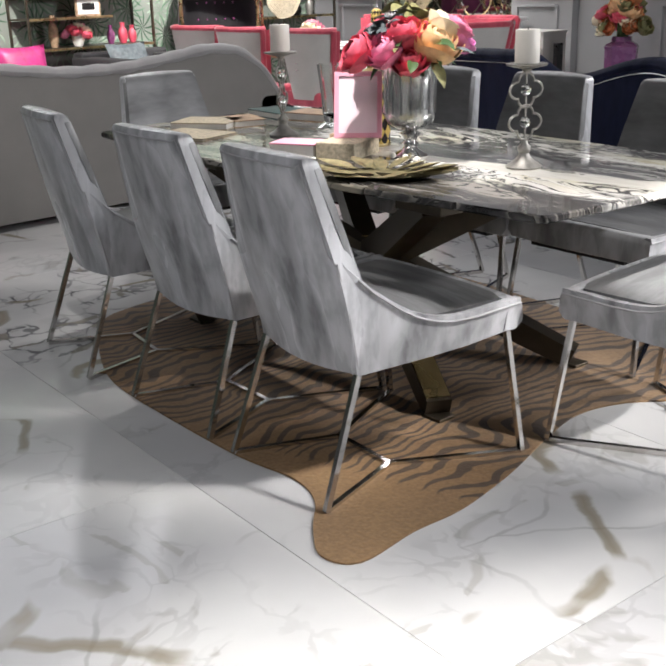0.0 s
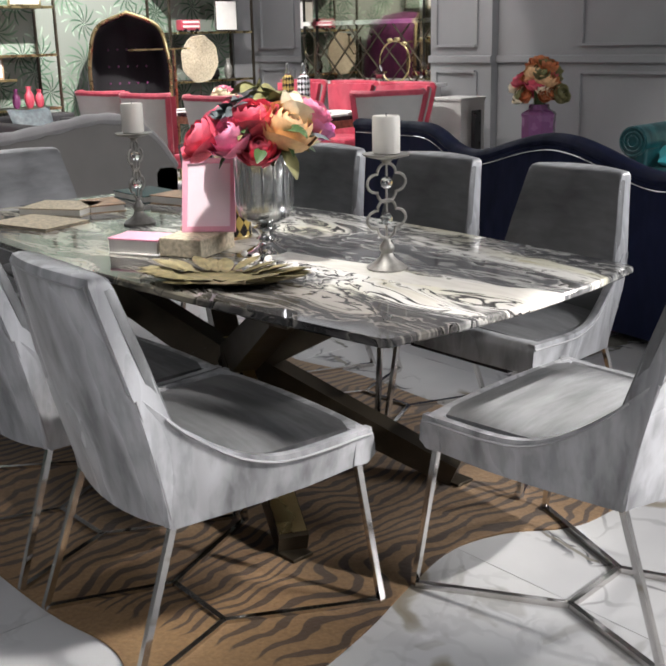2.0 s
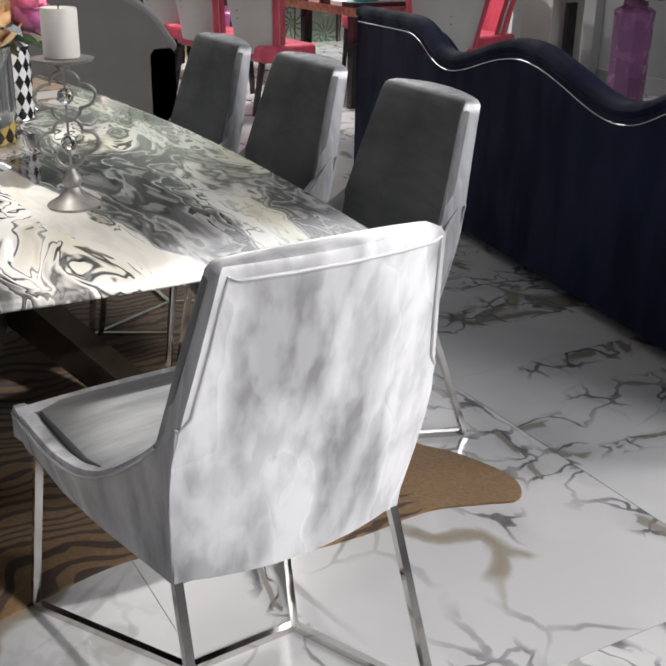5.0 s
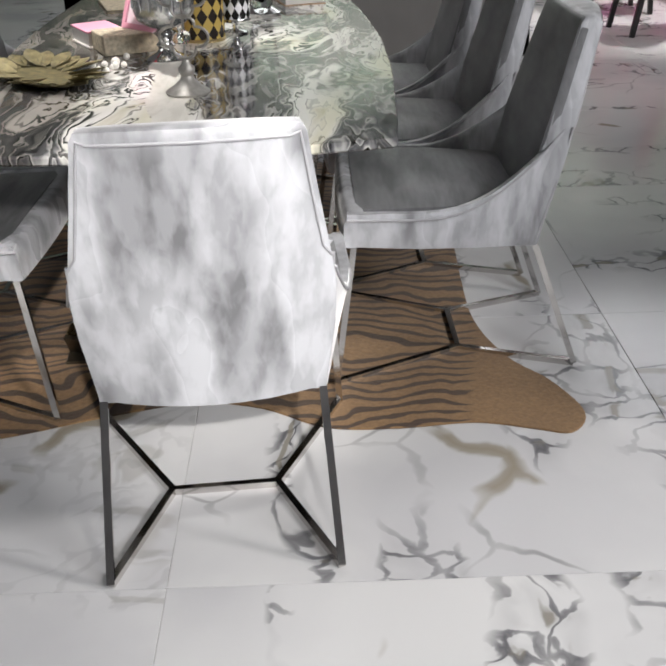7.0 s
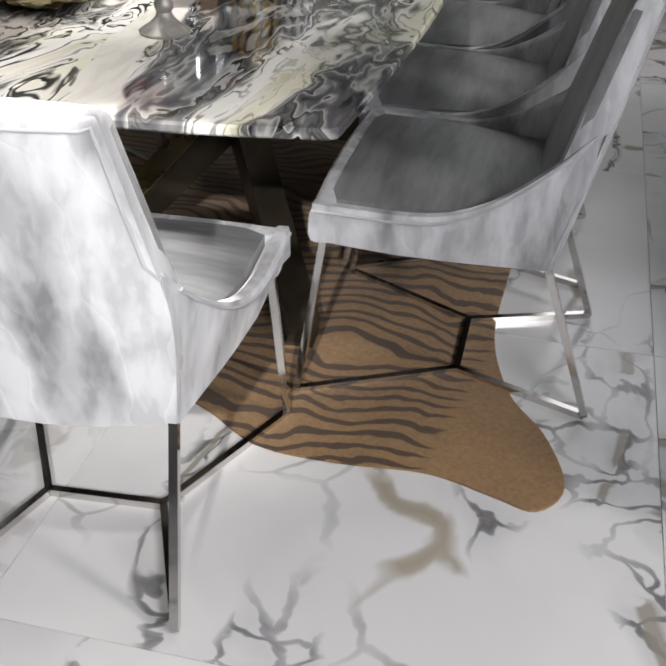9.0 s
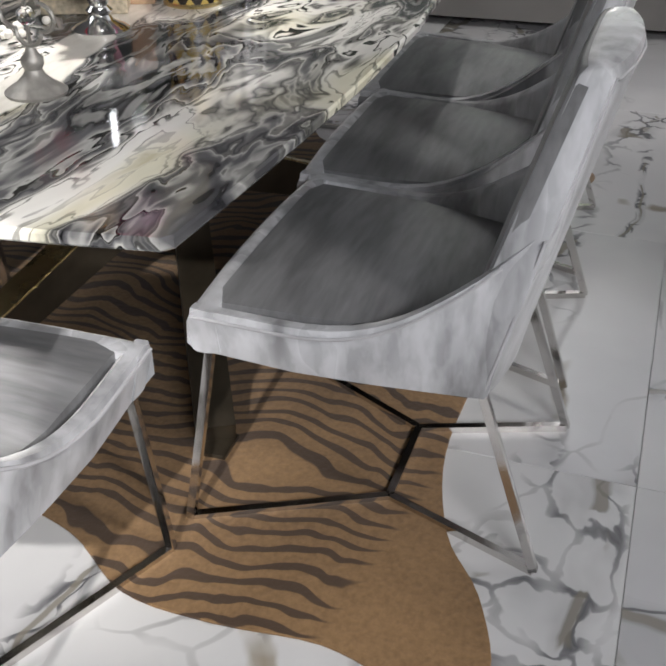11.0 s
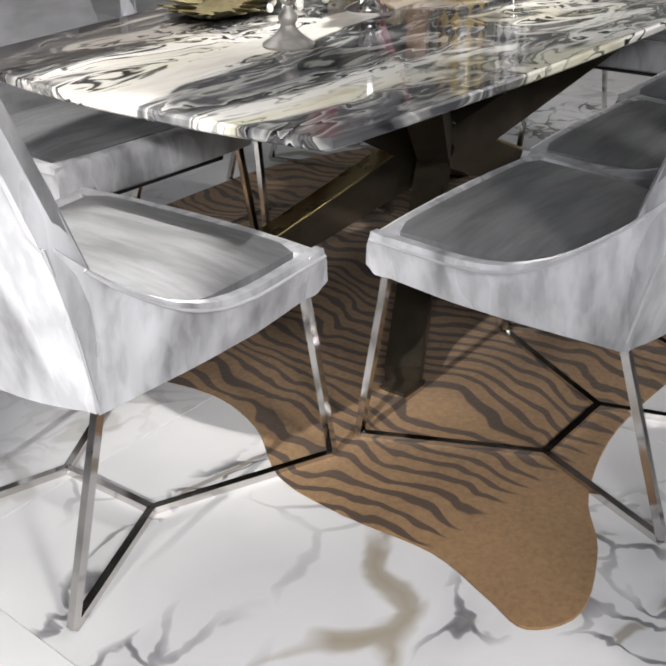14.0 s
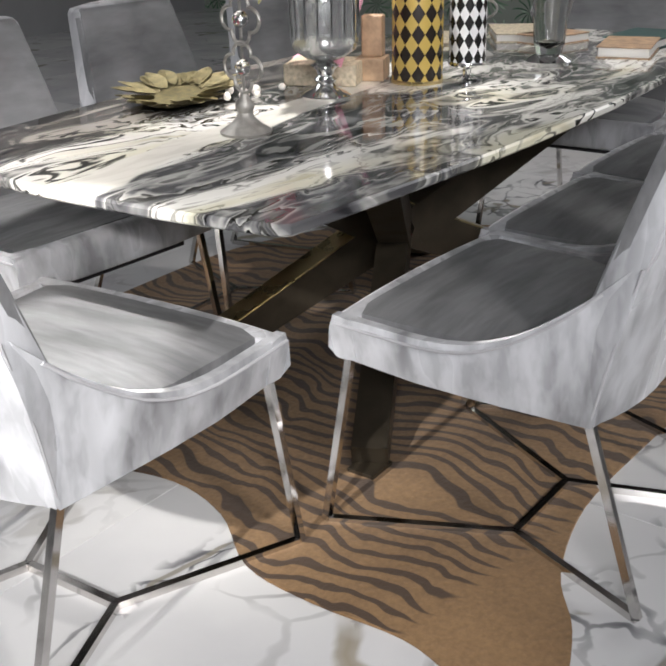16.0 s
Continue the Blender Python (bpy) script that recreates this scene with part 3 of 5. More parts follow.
    for sx in (-1, 1):
        for sy, top, low in ((1, (0.28 * sx, 0.275, 0.412), (0.305 * sx, 0.33, 0.008)), (-1, (0.218 * sx, -0.204, 0.37), (0.236 * sx, -0.335, 0.008))):
            part("leg", beam(top, low, w, up=(0, 1, 0)), "chrome", ob)
            foot[sx, sy] = low
    for sx in (-1, 1):
        for sy in (-1, 1):
            part("base_bar", beam(foot[sx, sy], (0.121 * sx, -0.025, 0.008), w), "chrome", ob)
    part("base_bar", beam((-0.121, -0.025, 0.008), (0.121, -0.025, 0.008), w), "chrome", ob)
    return ob


E_POSE = pose(1.376, 0.064, 0, 0, 0, 90.0)
first = make_chair(E_POSE)
for m in (pose(0.702, -0.66, 0, 0, 0, -6.0), pose(0.08, -0.617, 0, 0, 0, -2.6), pose(-0.612, -0.588, 0, 0, 0, -10.5),
          pose(0.673, 0.725, 0, 0, 0, 175.6), pose(0.046, 0.745, 0, 0, 0, 176.3), pose(-0.555, 0.75, 0, 0, 0, 176),
          pose(-1.24, 0.15, 0, 0, 0, -91)):
    copy_thing(first, m)


# ---------------------------------------------------------------- marble table
TABLE = pose(0.02, 0.05, 0, 0, 0, -2.5)
table = thing("dining_table", "boat-shaped black and white marble table on a bronzed starburst base", "table", TABLE)
half = [(1.232, 0.0), (1.22, 0.25), (1.188, 0.484), (1.172, 0.497), (0.9, 0.526), (0.45, 0.564), (0.0, 0.58)]
quad = spline([half[0], half[1], half[2]], 6, False) + spline(half[3:], 6, False)
ring = quad + [(-x, y) for x, y in reversed(quad[:-1])]
ring = ring + [(x, -y) for x, y in reversed(ring[1:-1])]
part("tabletop", slab(ring, 0.738, 0.76, 0.005), "marble", table, "polished black and white veined marble top")
for sx in (-1, 1):
    for sy in (-1, 1):
        hub = Vector((0.03 * sx, -0.03 + 0.015 * sy, 0.35))
        foot = Vector((0.69 * sx, -0.02 + 0.345 * sy, 0.0))
        topp = Vector((0.6 * sx, 0.3 * sy, 0.68))
        low = part("leg", beam(foot + Vector((0, 0, 0.035)), hub, 0.085, 0.07, None, (0, 0, 1), 0.085, 0.12), "bronze", table)
        part("leg", beam(hub, topp, 0.085, 0.12, None, (0, 0, 1), 0.085, 0.08), "bronze", table)
        if sx * sy < 0:
            part("edge_strip", beam(foot + Vector((0, 0, 0.074)), hub + Vector((0, 0, 0.068)), 0.079, 0.006, None, (0, 0, 1), 0.079, 0.006), "brass", low, "brushed brass edge")
        part("foot_plate", box(foot.x - 0.042, foot.x + 0.042, foot.y - 0.036, foot.y + 0.036, 0.006, 0.016, 0.002), "bronze", table)
        part("top_plate", box(topp.x - 0.1, topp.x + 0.1, topp.y - 0.07, topp.y + 0.07, 0.66, 0.738, 0.004), "bronze", table)

# ---------------------------------------------------------------- hide rug
RUG = [(1.28, 0.93), (1.19, 0.99), (1.02, 0.95), (0.87, 0.87), (0.62, 0.83), (0.3, 0.86), (0.0, 0.9), (-0.3, 0.93), (-0.62, 0.9),
       (-0.85, 1.0), (-1.02, 1.1), (-1.13, 1.0), (-1.05, 0.75), (-1.06, 0.4), (-1.12, 0.12), (-1.3, 0.0), (-1.12, -0.15), (-1.07, -0.4),
       (-1.02, -0.55), (-0.85, -0.68), (-0.6, -0.82), (-0.33, -0.92), (0.05, -0.955), (0.45, -0.97), (0.68, -0.95), (0.82, -0.99),
       (0.94, -1.1), (1.05, -1.17), (1.14, -1.12), (1.13, -0.92), (1.14, -0.74), (1.1, -0.48), (1.04, -0.25), (1.0, -0.02),
       (1.05, 0.16), (1.17, 0.32), (1.2, 0.5), (1.2, 0.7), (1.25, 0.84)]
tagged(part("hide_rug", slab(spline(RUG, 5), 0.0, 0.006, 0.002), "hide"), "tan hide rug with dark brown stripes under the table", "rug")


# ---------------------------------------------------------------- things on the marble table
T = 0.76


def quatrefoil(bm, c, r, nx, z, flat=0.006):
    """A four-lobed wire ring standing upright; nx: its direction in plan."""
    pts = []
    for i in range(48):
        a = 2 * math.pi * i / 48
        q = r * (0.7 + 0.36 * abs(math.cos(2 * a)) ** 0.9)
        pts.append((c[0] + nx[0] * q * math.cos(a), c[1] + nx[1] * q * math.cos(a), z + 0.84 * q * math.sin(a)))
    return tube(pts, flat, 6, bm, True)


def candle_holder(m, grey):
    ob = thing("candle_holder", "pewter candlestick with two quatrefoil rings and crystal balls", "candlestick", m, "candlesticks")
    part("base", turned([(0.056, 0), (0.058, 0.006), (0.05, 0.012), (0.034, 0.022), (0.02, 0.036), (0.016, 0.046), (0.021, 0.056), (0.021, 0.066),
                         (0.012, 0.076), (0.009, 0.086)], 28), grey, ob, smooth=True)
    for z in (0.142, 0.242):
        bm = quatrefoil(None, (0, 0), 0.06, (1, 0), z, 0.0042)
        part("ring", bm, grey, ob, smooth=True)
        bm = bmesh.new()
        bmesh.ops.create_icosphere(bm, subdivisions=2, radius=0.018, matrix=Matrix.Translation((0, 0, z)))
        part("crystal", bm, "glass", ob, "clear faceted crystal ball")
        part("pin", beam((0, 0, z - 0.06), (0, 0, z - 0.018), 0.005), grey, ob)
        part("pin", beam((0, 0, z + 0.018), (0, 0, z + 0.06), 0.005), grey, ob)
    part("dish", turned([(0.01, 0.295), (0.016, 0.305), (0.062, 0.316), (0.066, 0.322), (0.06, 0.323), (0.01, 0.319)], 28), grey, ob, smooth=True)
    return ob


def candle(x, y, z, r=0.038, h=0.1):
    bm = turned([(r * 0.97, 0), (r, 0.004), (r, h - 0.006), (r * 0.95, h), (r * 0.8, h - 0.001), (r * 0.5, h - 0.006), (0.003, h - 0.008)], 28)
    ob = tagged(part("candle", bm, "wax", None, smooth=True), "thick ivory pillar candle on a pewter dish", "candle", "pillar candles")
    ob.location = (x, y, z)
    part("wick", beam((0, 0, h - 0.01), (0.001, 0, h + 0.006), 0.002), "black", ob)
    return ob


candle_holder(pose(0.715, 0.03, T, 0, 0, 76), "pewter")
candle(0.715, 0.03, T + 0.3235)
candle_holder(pose(-0.465, 0.02, T, 0, 0, 122), "pewter")
candle(-0.465, 0.02, T + 0.3235)

# trophy vase with its bouquet
VX, VY = 0.285, -0.04
vase = thing("trophy_vase", "mirrored silver glass trophy vase on the marble table", "vase", pose(VX, VY, T))
part("foot", turned([(0.062, 0), (0.064, 0.006), (0.052, 0.014), (0.03, 0.024), (0.022, 0.036), (0.03, 0.046), (0.02, 0.056), (0.026, 0.07), (0.038, 0.08), (0.02, 0.09)], 32), "silver", vase, smooth=True)
part("bowl", turned([(0.02, 0.09), (0.05, 0.1), (0.078, 0.118), (0.086, 0.14), (0.084, 0.17), (0.086, 0.23), (0.09, 0.3), (0.092, 0.302), (0.087, 0.3),
                     (0.081, 0.23), (0.079, 0.165), (0.072, 0.128), (0.03, 0.104), (0.004, 0.1)], 32), "smoke", vase, "mirrored glass bowl", smooth=True)
for k in range(16):
    a = 2 * math.pi * k / 16
    part("rib", tube([(0.0865 * math.cos(a), 0.0865 * math.sin(a), z) for z in (0.15, 0.2, 0.29)], 0.003, 5), "silver", vase, smooth=True)


def petal_rows(r, seed, rows=((3, 0.26, 8), (4, 0.45, 22), (5, 0.64, 38), (6, 0.83, 54), (7, 1.0, 72))):
    """A rose: nested cups of petals, each cup wider open. Its middle looks up along z."""
    rnd = random.Random(seed)
    bm = bmesh.new()
    for k, (count, size, open_) in enumerate(rows):
        for i in range(count):
            a0 = 2 * math.pi * (i + 0.37 * k) / count + rnd.uniform(-0.12, 0.12)
            rk = r * size * rnd.uniform(0.93, 1.07)
            span = radians(72 if count < 5 else 52)
            edge = open_ + rnd.uniform(-8, 8)
            tip = rnd.uniform(0.1, 0.2)
            g = []
            for p in range(6):
                t = p / 5
                th = radians(lerp(155, edge, t))
                wid = span * (0.55 + 0.45 * math.sin(math.pi * min(1, 0.15 + 0.65 * t))) * (0.78 if p == 5 else 1)
                row = []
                for q in range(5):
                    u = -1 + q / 2
                    curl = tip * rk * max(0, t - 0.7) / 0.3
                    rr = rk * math.sin(th) + curl + 0.025 * r * math.sin(4 * u + seed + i) * t
                    z = rk * math.cos(th) * 0.9 + 0.12 * r * (1 - size) - 0.16 * rk * u * u * t - curl * 0.4
                    an = a0 + u * wid
                    row.append(bm.verts.new((rr * math.cos(an), rr * math.sin(an), z)))
                g.append(row)
            for x, y in zip(g, g[1:]):
                for q in range(4):
                    bm.faces.new((x[q], x[q + 1], y[q + 1], y[q]))
    return bm


def leaf_mesh(length, width, bend=0.3):
    bm = bmesh.new()
    g = []
    for i in range(6):
        t = i / 5
        w = width * math.sin(math.pi * min(1, t * 0.93 + 0.05)) ** 0.8
        row = [bm.verts.new((length * t, w * u / 2, -bend * length * t * t + 0.18 * w * abs(u))) for u in (-1, -0.5, 0, 0.5, 1)]
        g.append(row)
    for a, b in zip(g, g[1:]):
        for q in range(4):
            bm.faces.new((a[q], a[q + 1], b[q + 1], b[q]))
    return bm


def outward(p, c):
    d = (Vector(p) - Vector(c)).normalized()
    return Matrix.Translation(p) @ d.to_track_quat("Z", "Y").to_matrix().to_4x4()


bouquet = thing("flower_bouquet", "bouquet of coral, pink and peach silk roses in the silver vase", "flowers", pose(VX, VY, T + 0.3))
# along the table's width the view's right-hand side lies towards (0.63, 0.77)
RT, FW = Vector((0.63, 0.77, 0)), Vector((-0.77, 0.63, 0))
BLOOMS = [(-0.19, -0.05, 0.055, 0.062, "rose_red"), (-0.1, -0.09, 0.065, 0.06, "rose_pink"), (-0.028, -0.07, 0.12, 0.064, "rose_red"), (-0.012, -0.11, 0.035, 0.058, "rose_red"),
          (0.08, -0.09, 0.09, 0.076, "rose_peach"), (0.125, -0.02, 0.13, 0.065, "rose_cream"), (0.17, -0.03, 0.09, 0.052, "rose_magenta"), (0.16, -0.05, 0.125, 0.045, "rose_pink"),
          (0.02, 0.1, 0.1, 0.07, "rose_pink"), (-0.12, 0.1, 0.09, 0.065, "rose_red"), (0.12, 0.12, 0.07, 0.07, "rose_cream"), (-0.05, 0.16, 0.05, 0.06, "rose_magenta")]
for i, (r, f, z, size, colour) in enumerate(BLOOMS):
    p = RT * r + FW * f + Vector((0, 0, z))
    ob = part("bloom", petal_rows(size * 1.05, i), colour, bouquet, smooth=True)
    ob.matrix_basis = outward(p, (0, 0, -0.08))
    me = part("stem", tube([(0, 0, -0.12), p * 0.5, p * 0.86], 0.003, 5), "leaf", bouquet)
rnd = random.Random(5)
for i in range(46):
    a, e = rnd.uniform(0, 2 * math.pi), rnd.uniform(-0.45, 0.6)
    rad = rnd.uniform(0.05, 0.13)
    p = Vector((math.cos(a) * math.cos(e) * rad * 1.2, math.sin(a) * math.cos(e) * rad, 0.05 + math.sin(e) * rad))
    ob = part("leaf", leaf_mesh(rnd.uniform(0.06, 0.11), rnd.uniform(0.028, 0.045)), rnd.choice(["leaf", "leaf", "leaf_olive", "leaf_grey"]), bouquet, smooth=True)
    ob.matrix_basis = Matrix.Translation(p) @ Euler((rnd.uniform(-0.6, 0.6), rnd.uniform(-0.7, 0.5) - e * 0.5, a)).to_matrix().to_4x4()
for i, (r, f, z) in enumerate([(-0.11, 0.02, 0.13), (-0.06, 0.05, 0.15), (-0.13, -0.02, 0.11), (-0.08, -0.03, 0.13)]):
    for k in range(7):
        p = RT * r + FW * f + Vector((0, 0, z))
        ob = part("leaf", leaf_mesh(0.05, 0.035, 0.5), "leaf_grey", bouquet, smooth=True)
        ob.matrix_basis = Matrix.Translation(p) @ Euler((rnd.uniform(-0.8, 0.8), rnd.uniform(-0.9, 0.3), k * 0.9)).to_matrix().to_4x4()
for i, (r, f, z) in enumerate([(0.01, 0.06, 0.17), (0.05, 0.08, 0.17), (-0.01, 0.08, 0.19), (0.03, 0.03, 0.15)]):
    for k in range(5):
        p = RT * r + FW * f + Vector((0, 0, z))
        ob = part("leaf", leaf_mesh(0.075, 0.05, 0.35), "leaf_olive", bouquet, smooth=True)
        ob.matrix_basis = Matrix.Translation(p) @ Euler((rnd.uniform(-0.8, 0.8), rnd.uniform(-0.6, 0.3), k * 1.25)).to_matrix().to_4x4()

# pink framed card on a woven box, beside a pale book
bx = tagged(part("woven_box", box(-0.075, 0.075, -0.1, 0.1, 0, 0.058, 0.005), "woven"), "low box covered in woven straw on the marble table", "box")
bx.matrix_world = pose(0.1, -0.16, T, 0, 0, 20)
book = thing("book", "thick pale book with a pink cover on the marble table", "book", pose(-0.03, -0.27, T, 0, 0, 24))
part("page_block", box(-0.09, 0.078, -0.055, 0.055, 0.006, 0.046, 0.002), "paper", book)
part("cover", box(-0.09, 0.083, -0.06, 0.06, 0.046, 0.052, 0.002), "pinkpaper", book, "pink book cover")
part("cover", box(-0.09, 0.083, -0.06, 0.06, 0.0, 0.006, 0.002), "paper", book)
fr = thing("picture_frame", "pink picture frame with a blank pale card, leaning back", "frame", pose(0.115, -0.125, T + 0.058, -20, 0, 42))
for a, b in (((-0.075, 0), (0.075, 0)), ((-0.075, 0.215), (0.075, 0.215))):
    part("rail", beam((a[0] - 0.008, 0, a[1] + 0.008), (b[0] + 0.008, 0, b[1] + 0.008), 0.016, 0.016), "pinkpaper", fr)
for x in (-0.075, 0.075):
    part("rail", beam((x, 0, 0.016), (x, 0, 0.215), 0.016), "pinkpaper", fr)
part("card", box(-0.069, 0.069, -0.002, 0.004, 0.016, 0.215), "blush", fr, "plain pale pink card")

# gilt driftwood tray of overlapping leaves
tray = thing("leaf_tray", "gilt tray made of overlapping feather-like leaves on the marble table", "tray", pose(0.475, -0.37, T, 0, 0, 30))
rnd = random.Random(11)
for i in range(34):
    a = 2 * math.pi * i / 34
    lx, ly = 0.25 * math.cos(a), 0.11 * math.sin(a)
    ob = part("leaf", leaf_mesh(0.11, 0.05, -0.15), "gilt", tray, smooth=True)
    ob.matrix_basis = Matrix.Translation((lx * 0.55, ly * 0.55, 0.008 + 0.004 * (i % 3))) @ Euler((rnd.uniform(-0.15, 0.15), rnd.uniform(-0.12, 0.05), math.atan2(ly, lx) + rnd.uniform(-0.25, 0.25))).to_matrix().to_4x4()
part("plate", turned([(0.06, 0), (0.13, 0.006), (0.14, 0.012), (0.06, 0.006)], 24), "gilt", tray, smooth=True).scale = (1.2, 0.6, 1)
rnd = random.Random(3)
for i in range(9):
    bm = bmesh.new()
    r = rnd.uniform(0.008, 0.014)
    bmesh.ops.create_icosphere(bm, subdivisions=2, radius=r)
    ob = tagged(part("pebble", bm, "wax", None, smooth=True), "small white polished pebble on the gilt tray", "pebble", "white pebbles")
    ob.location = (0.36 + rnd.uniform(-0.05, 0.13), -0.2 + rnd.uniform(-0.05, 0.06), T + 0.012 + r)

# patterned jars
def jar(x, y, r, h, mat, label, top="brass", rot=0):
    ob = thing("patterned_jar", label, "jar", pose(x, y, T, 0, 0, rot), "patterned jars")
    part("rim", turned([(r * 1.02, 0), (r * 1.04, 0.006), (r * 1.0, 0.01)], 32), top, ob, smooth=True)
    part("body", turned([(r, 0.01), (r, h - 0.01), (r * 0.97, h)], 40), mat, ob, smooth=True)
    part("lid", turned([(r * 0.98, h), (r * 0.99, h + 0.01), (r * 0.6, h + 0.03), (0.012, h + 0.042), (0.016, h + 0.055), (0.004, h + 0.068)], 32), top, ob, smooth=True)
    return ob


jar(-0.01, 0.065, 0.069, 0.235, "gold_check", "tall jar with gold and black diamonds")
wj = jar(-0.1, 0.17, 0.05, 0.2, "white_check", "tall jar with white and black diamonds on a silver foot", "silver")
wj.location.z = T + 0.04
part("foot", turned([(0.04, -0.04), (0.042, -0.034), (0.012, -0.026), (0.012, -0.012), (0.045, 0.0)], 24), "silver", wj, smooth=True)
carved = thing("carved_block", "carved wooden bookend on the marble table", "bookend", pose(0.0, -0.07, T, 0, 0, 20))
part("base", box(-0.05, 0.05, -0.04, 0.04, 0, 0.06, 0.004), "wood", carved)
part("upright", box(-0.035, 0.01, -0.03, 0.03, 0.06, 0.17, 0.006), "wood", carved)
gv = thing("glass_vase", "tall ribbed clear glass vase with a silver foot", "vase", pose(-0.44, 0.27, T))
part("foot", turned([(0.07, 0), (0.072, 0.01), (0.05, 0.022), (0.036, 0.03)], 28), "silver", gv, smooth=True)
bm = bmesh.new()
prof = [(0.036, 0.03), (0.044, 0.06), (0.05, 0.15), (0.062, 0.26), (0.058, 0.26), (0.046, 0.15), (0.04, 0.065), (0.004, 0.045)]
loft([[(r * (1 + 0.04 * (i % 2)) * math.cos(2 * math.pi * i / 32), r * (1 + 0.04 * (i % 2)) * math.sin(2 * math.pi * i / 32), z) for i in range(32)] for r, z in prof], bm)
part("body", bm, "glass", gv, smooth=True)


def flat_book(x, y, w, d, h, rot, mat, label, z=0.0):
    ob = thing("book", label, "book", pose(x, y, T + z, 0, 0, rot))
    part("page_block", box(-w / 2, w / 2 - 0.006, -d / 2 + 0.005, d / 2 - 0.005, 0.004, h - 0.004, 0.001), "paper", ob)
    part("cover", box(-w / 2, w / 2, -d / 2, d / 2, h - 0.004, h, 0.001), mat, ob)
    part("cover", box(-w / 2, w / 2, -d / 2, d / 2, 0, 0.004, 0.001), mat, ob)
    return ob


flat_book(-0.72, 0.42, 0.24, 0.16, 0.035, 10, "wood", "brown closed book lying on the marble table")
flat_book(-0.95, 0.4, 0.26, 0.18, 0.03, -6, "green_book", "dark green closed book lying on the marble table")
flat_book(-0.92, -0.02, 0.26, 0.2, 0.03, 30, "woven", "straw-coloured closed book lying on the marble table")
flat_book(-0.75, -0.22, 0.3, 0.21, 0.012, 12, "woven", "thin tan magazine lying on the marble table")
flat_book(-0.86, 0.12, 0.2, 0.14, 0.03, -20, "wood", "worn tan book lying on the marble table")


# ---------------------------------------------------------------- sofas round the table
def camel_sofa(m, length, depth, top, back_mat, roll_mat, seat_z, label, trim=None, legs="chrome", scallop=False):
    """A sofa whose back has a waved top; its back's rear face stands on y = 0, looking to -y; the seat is behind it, at +y."""
    ob = thing("sofa", label, "sofa", m)
    n = 60
    hl = length / 2
    rings = []
    for i in range(n + 1):
        x = lerp(-hl, hl, i / n)
        z = top(x)
        k = 0.01 * abs(math.sin(i * math.pi / 3)) if scallop else 0
        rings.append([(x, 0, 0.05), (x, 0, z - 0.055), (x, 0.004, z - 0.05), (x, 0.004, z - 0.05), (x, 0.16, z - 0.07), (x, 0.2, 0.05)])
    part("back", loft(rings), back_mat, ob)
    rings = []
    for i in range(n + 1):
        x = lerp(-hl - 0.008, hl + 0.008, i / n)
        z = top(x) - 0.03
        k = 1 + (0.22 * abs(math.sin(i * math.pi / 4)) if scallop else 0)
        r = 0.034 * k
        rings.append([(x, 0.045 + 1.6 * r * math.cos(a), z + r * math.sin(a)) for a in [2 * math.pi * j / 12 for j in range(12)]])
    part("top_roll", loft(rings), roll_mat, ob, smooth=True)
    for sx in (-1, 1):
        rings = []
        for i in range(9):
            y = lerp(0.0, depth, i / 8)
            z = lerp(top(sx * hl) - 0.05, 0.6, min(1, i / 3))
            x0, x1 = sx * (hl - 0.16), sx * hl
            rings.append([(x0, y, 0.06), (x1, y, 0.06), (x1, y, z - 0.03), (x1 - sx * 0.03, y, z), (x0 + sx * 0.03, y, z), (x0, y, z - 0.03)])
        part("arm", loft(rings), back_mat, ob, smooth=True)
    part("seat_base", box(-hl + 0.16, hl - 0.16, 0.2, depth, 0.06, 0.3), back_mat, ob)
    for k in range(3):
        a = -hl + 0.165 + k * (length - 0.33) / 3
        part("seat_cushion", box(a, a + (length - 0.33) / 3 - 0.006, 0.2, depth + 0.02, 0.3, 0.45, 0.03), roll_mat, ob, smooth=True)
    for x in (-hl + 0.1, hl - 0.1):
        for y in (0.06, depth - 0.08):
            part("foot", turned([(0.018, 0), (0.03, 0.03), (0.035, 0.06)], 12, (x, y)), legs, ob, smooth=True)
    if trim:
        for row, off in (("stud", 0.075),):
            line = [(lerp(-hl + 0.02, hl - 0.02, i / 80), -0.003, top(lerp(-hl + 0.02, hl - 0.02, i / 80)) - off) for i in range(81)]
            part("nail_trim", tube(line, 0.003, 6), trim, ob, "row of small silver nail heads", smooth=True)
    return ob


def navy_top(x):
    a = abs(x)
    return curve([0, 0.15, 0.3, 0.45, 0.58, 0.67, 0.79, 0.88, 0.96, 1.04, 1.8], [0.925, 0.908, 0.87, 0.824, 0.796, 0.792, 0.818, 0.866, 0.902, 0.914, 0.897], a)


def grey_top(x):
    return curve([-1.4, -1.25, -1.05, -0.8, -0.55, -0.2, 0.2, 0.55, 0.8, 1.05, 1.25, 1.4], [0.6, 0.82, 0.945, 0.965, 0.93, 0.89, 0.89, 0.93, 0.965, 0.945, 0.82, 0.6], x)


def smooth_top(f):
    return lambda x: sum(f(x + d) for d in (-0.06, -0.04, -0.02, 0, 0.02, 0.04, 0.06)) / 7


camel_sofa(pose(-0.124, 2.163, 0, 0, 0, -13), 3.44, 0.85, smooth_top(navy_top), "navy", "navy", 0.45, "dark navy velvet sofa with a waved studded back", trim="silver")
camel_sofa(pose(-2.86, 0.6, 0, 0, 0, 90), 2.75, 0.85, smooth_top(grey_top), "grey_sofa", "grey_roll", 0.45, "grey sofa with a waved back and scalloped silver top roll", scallop=True)

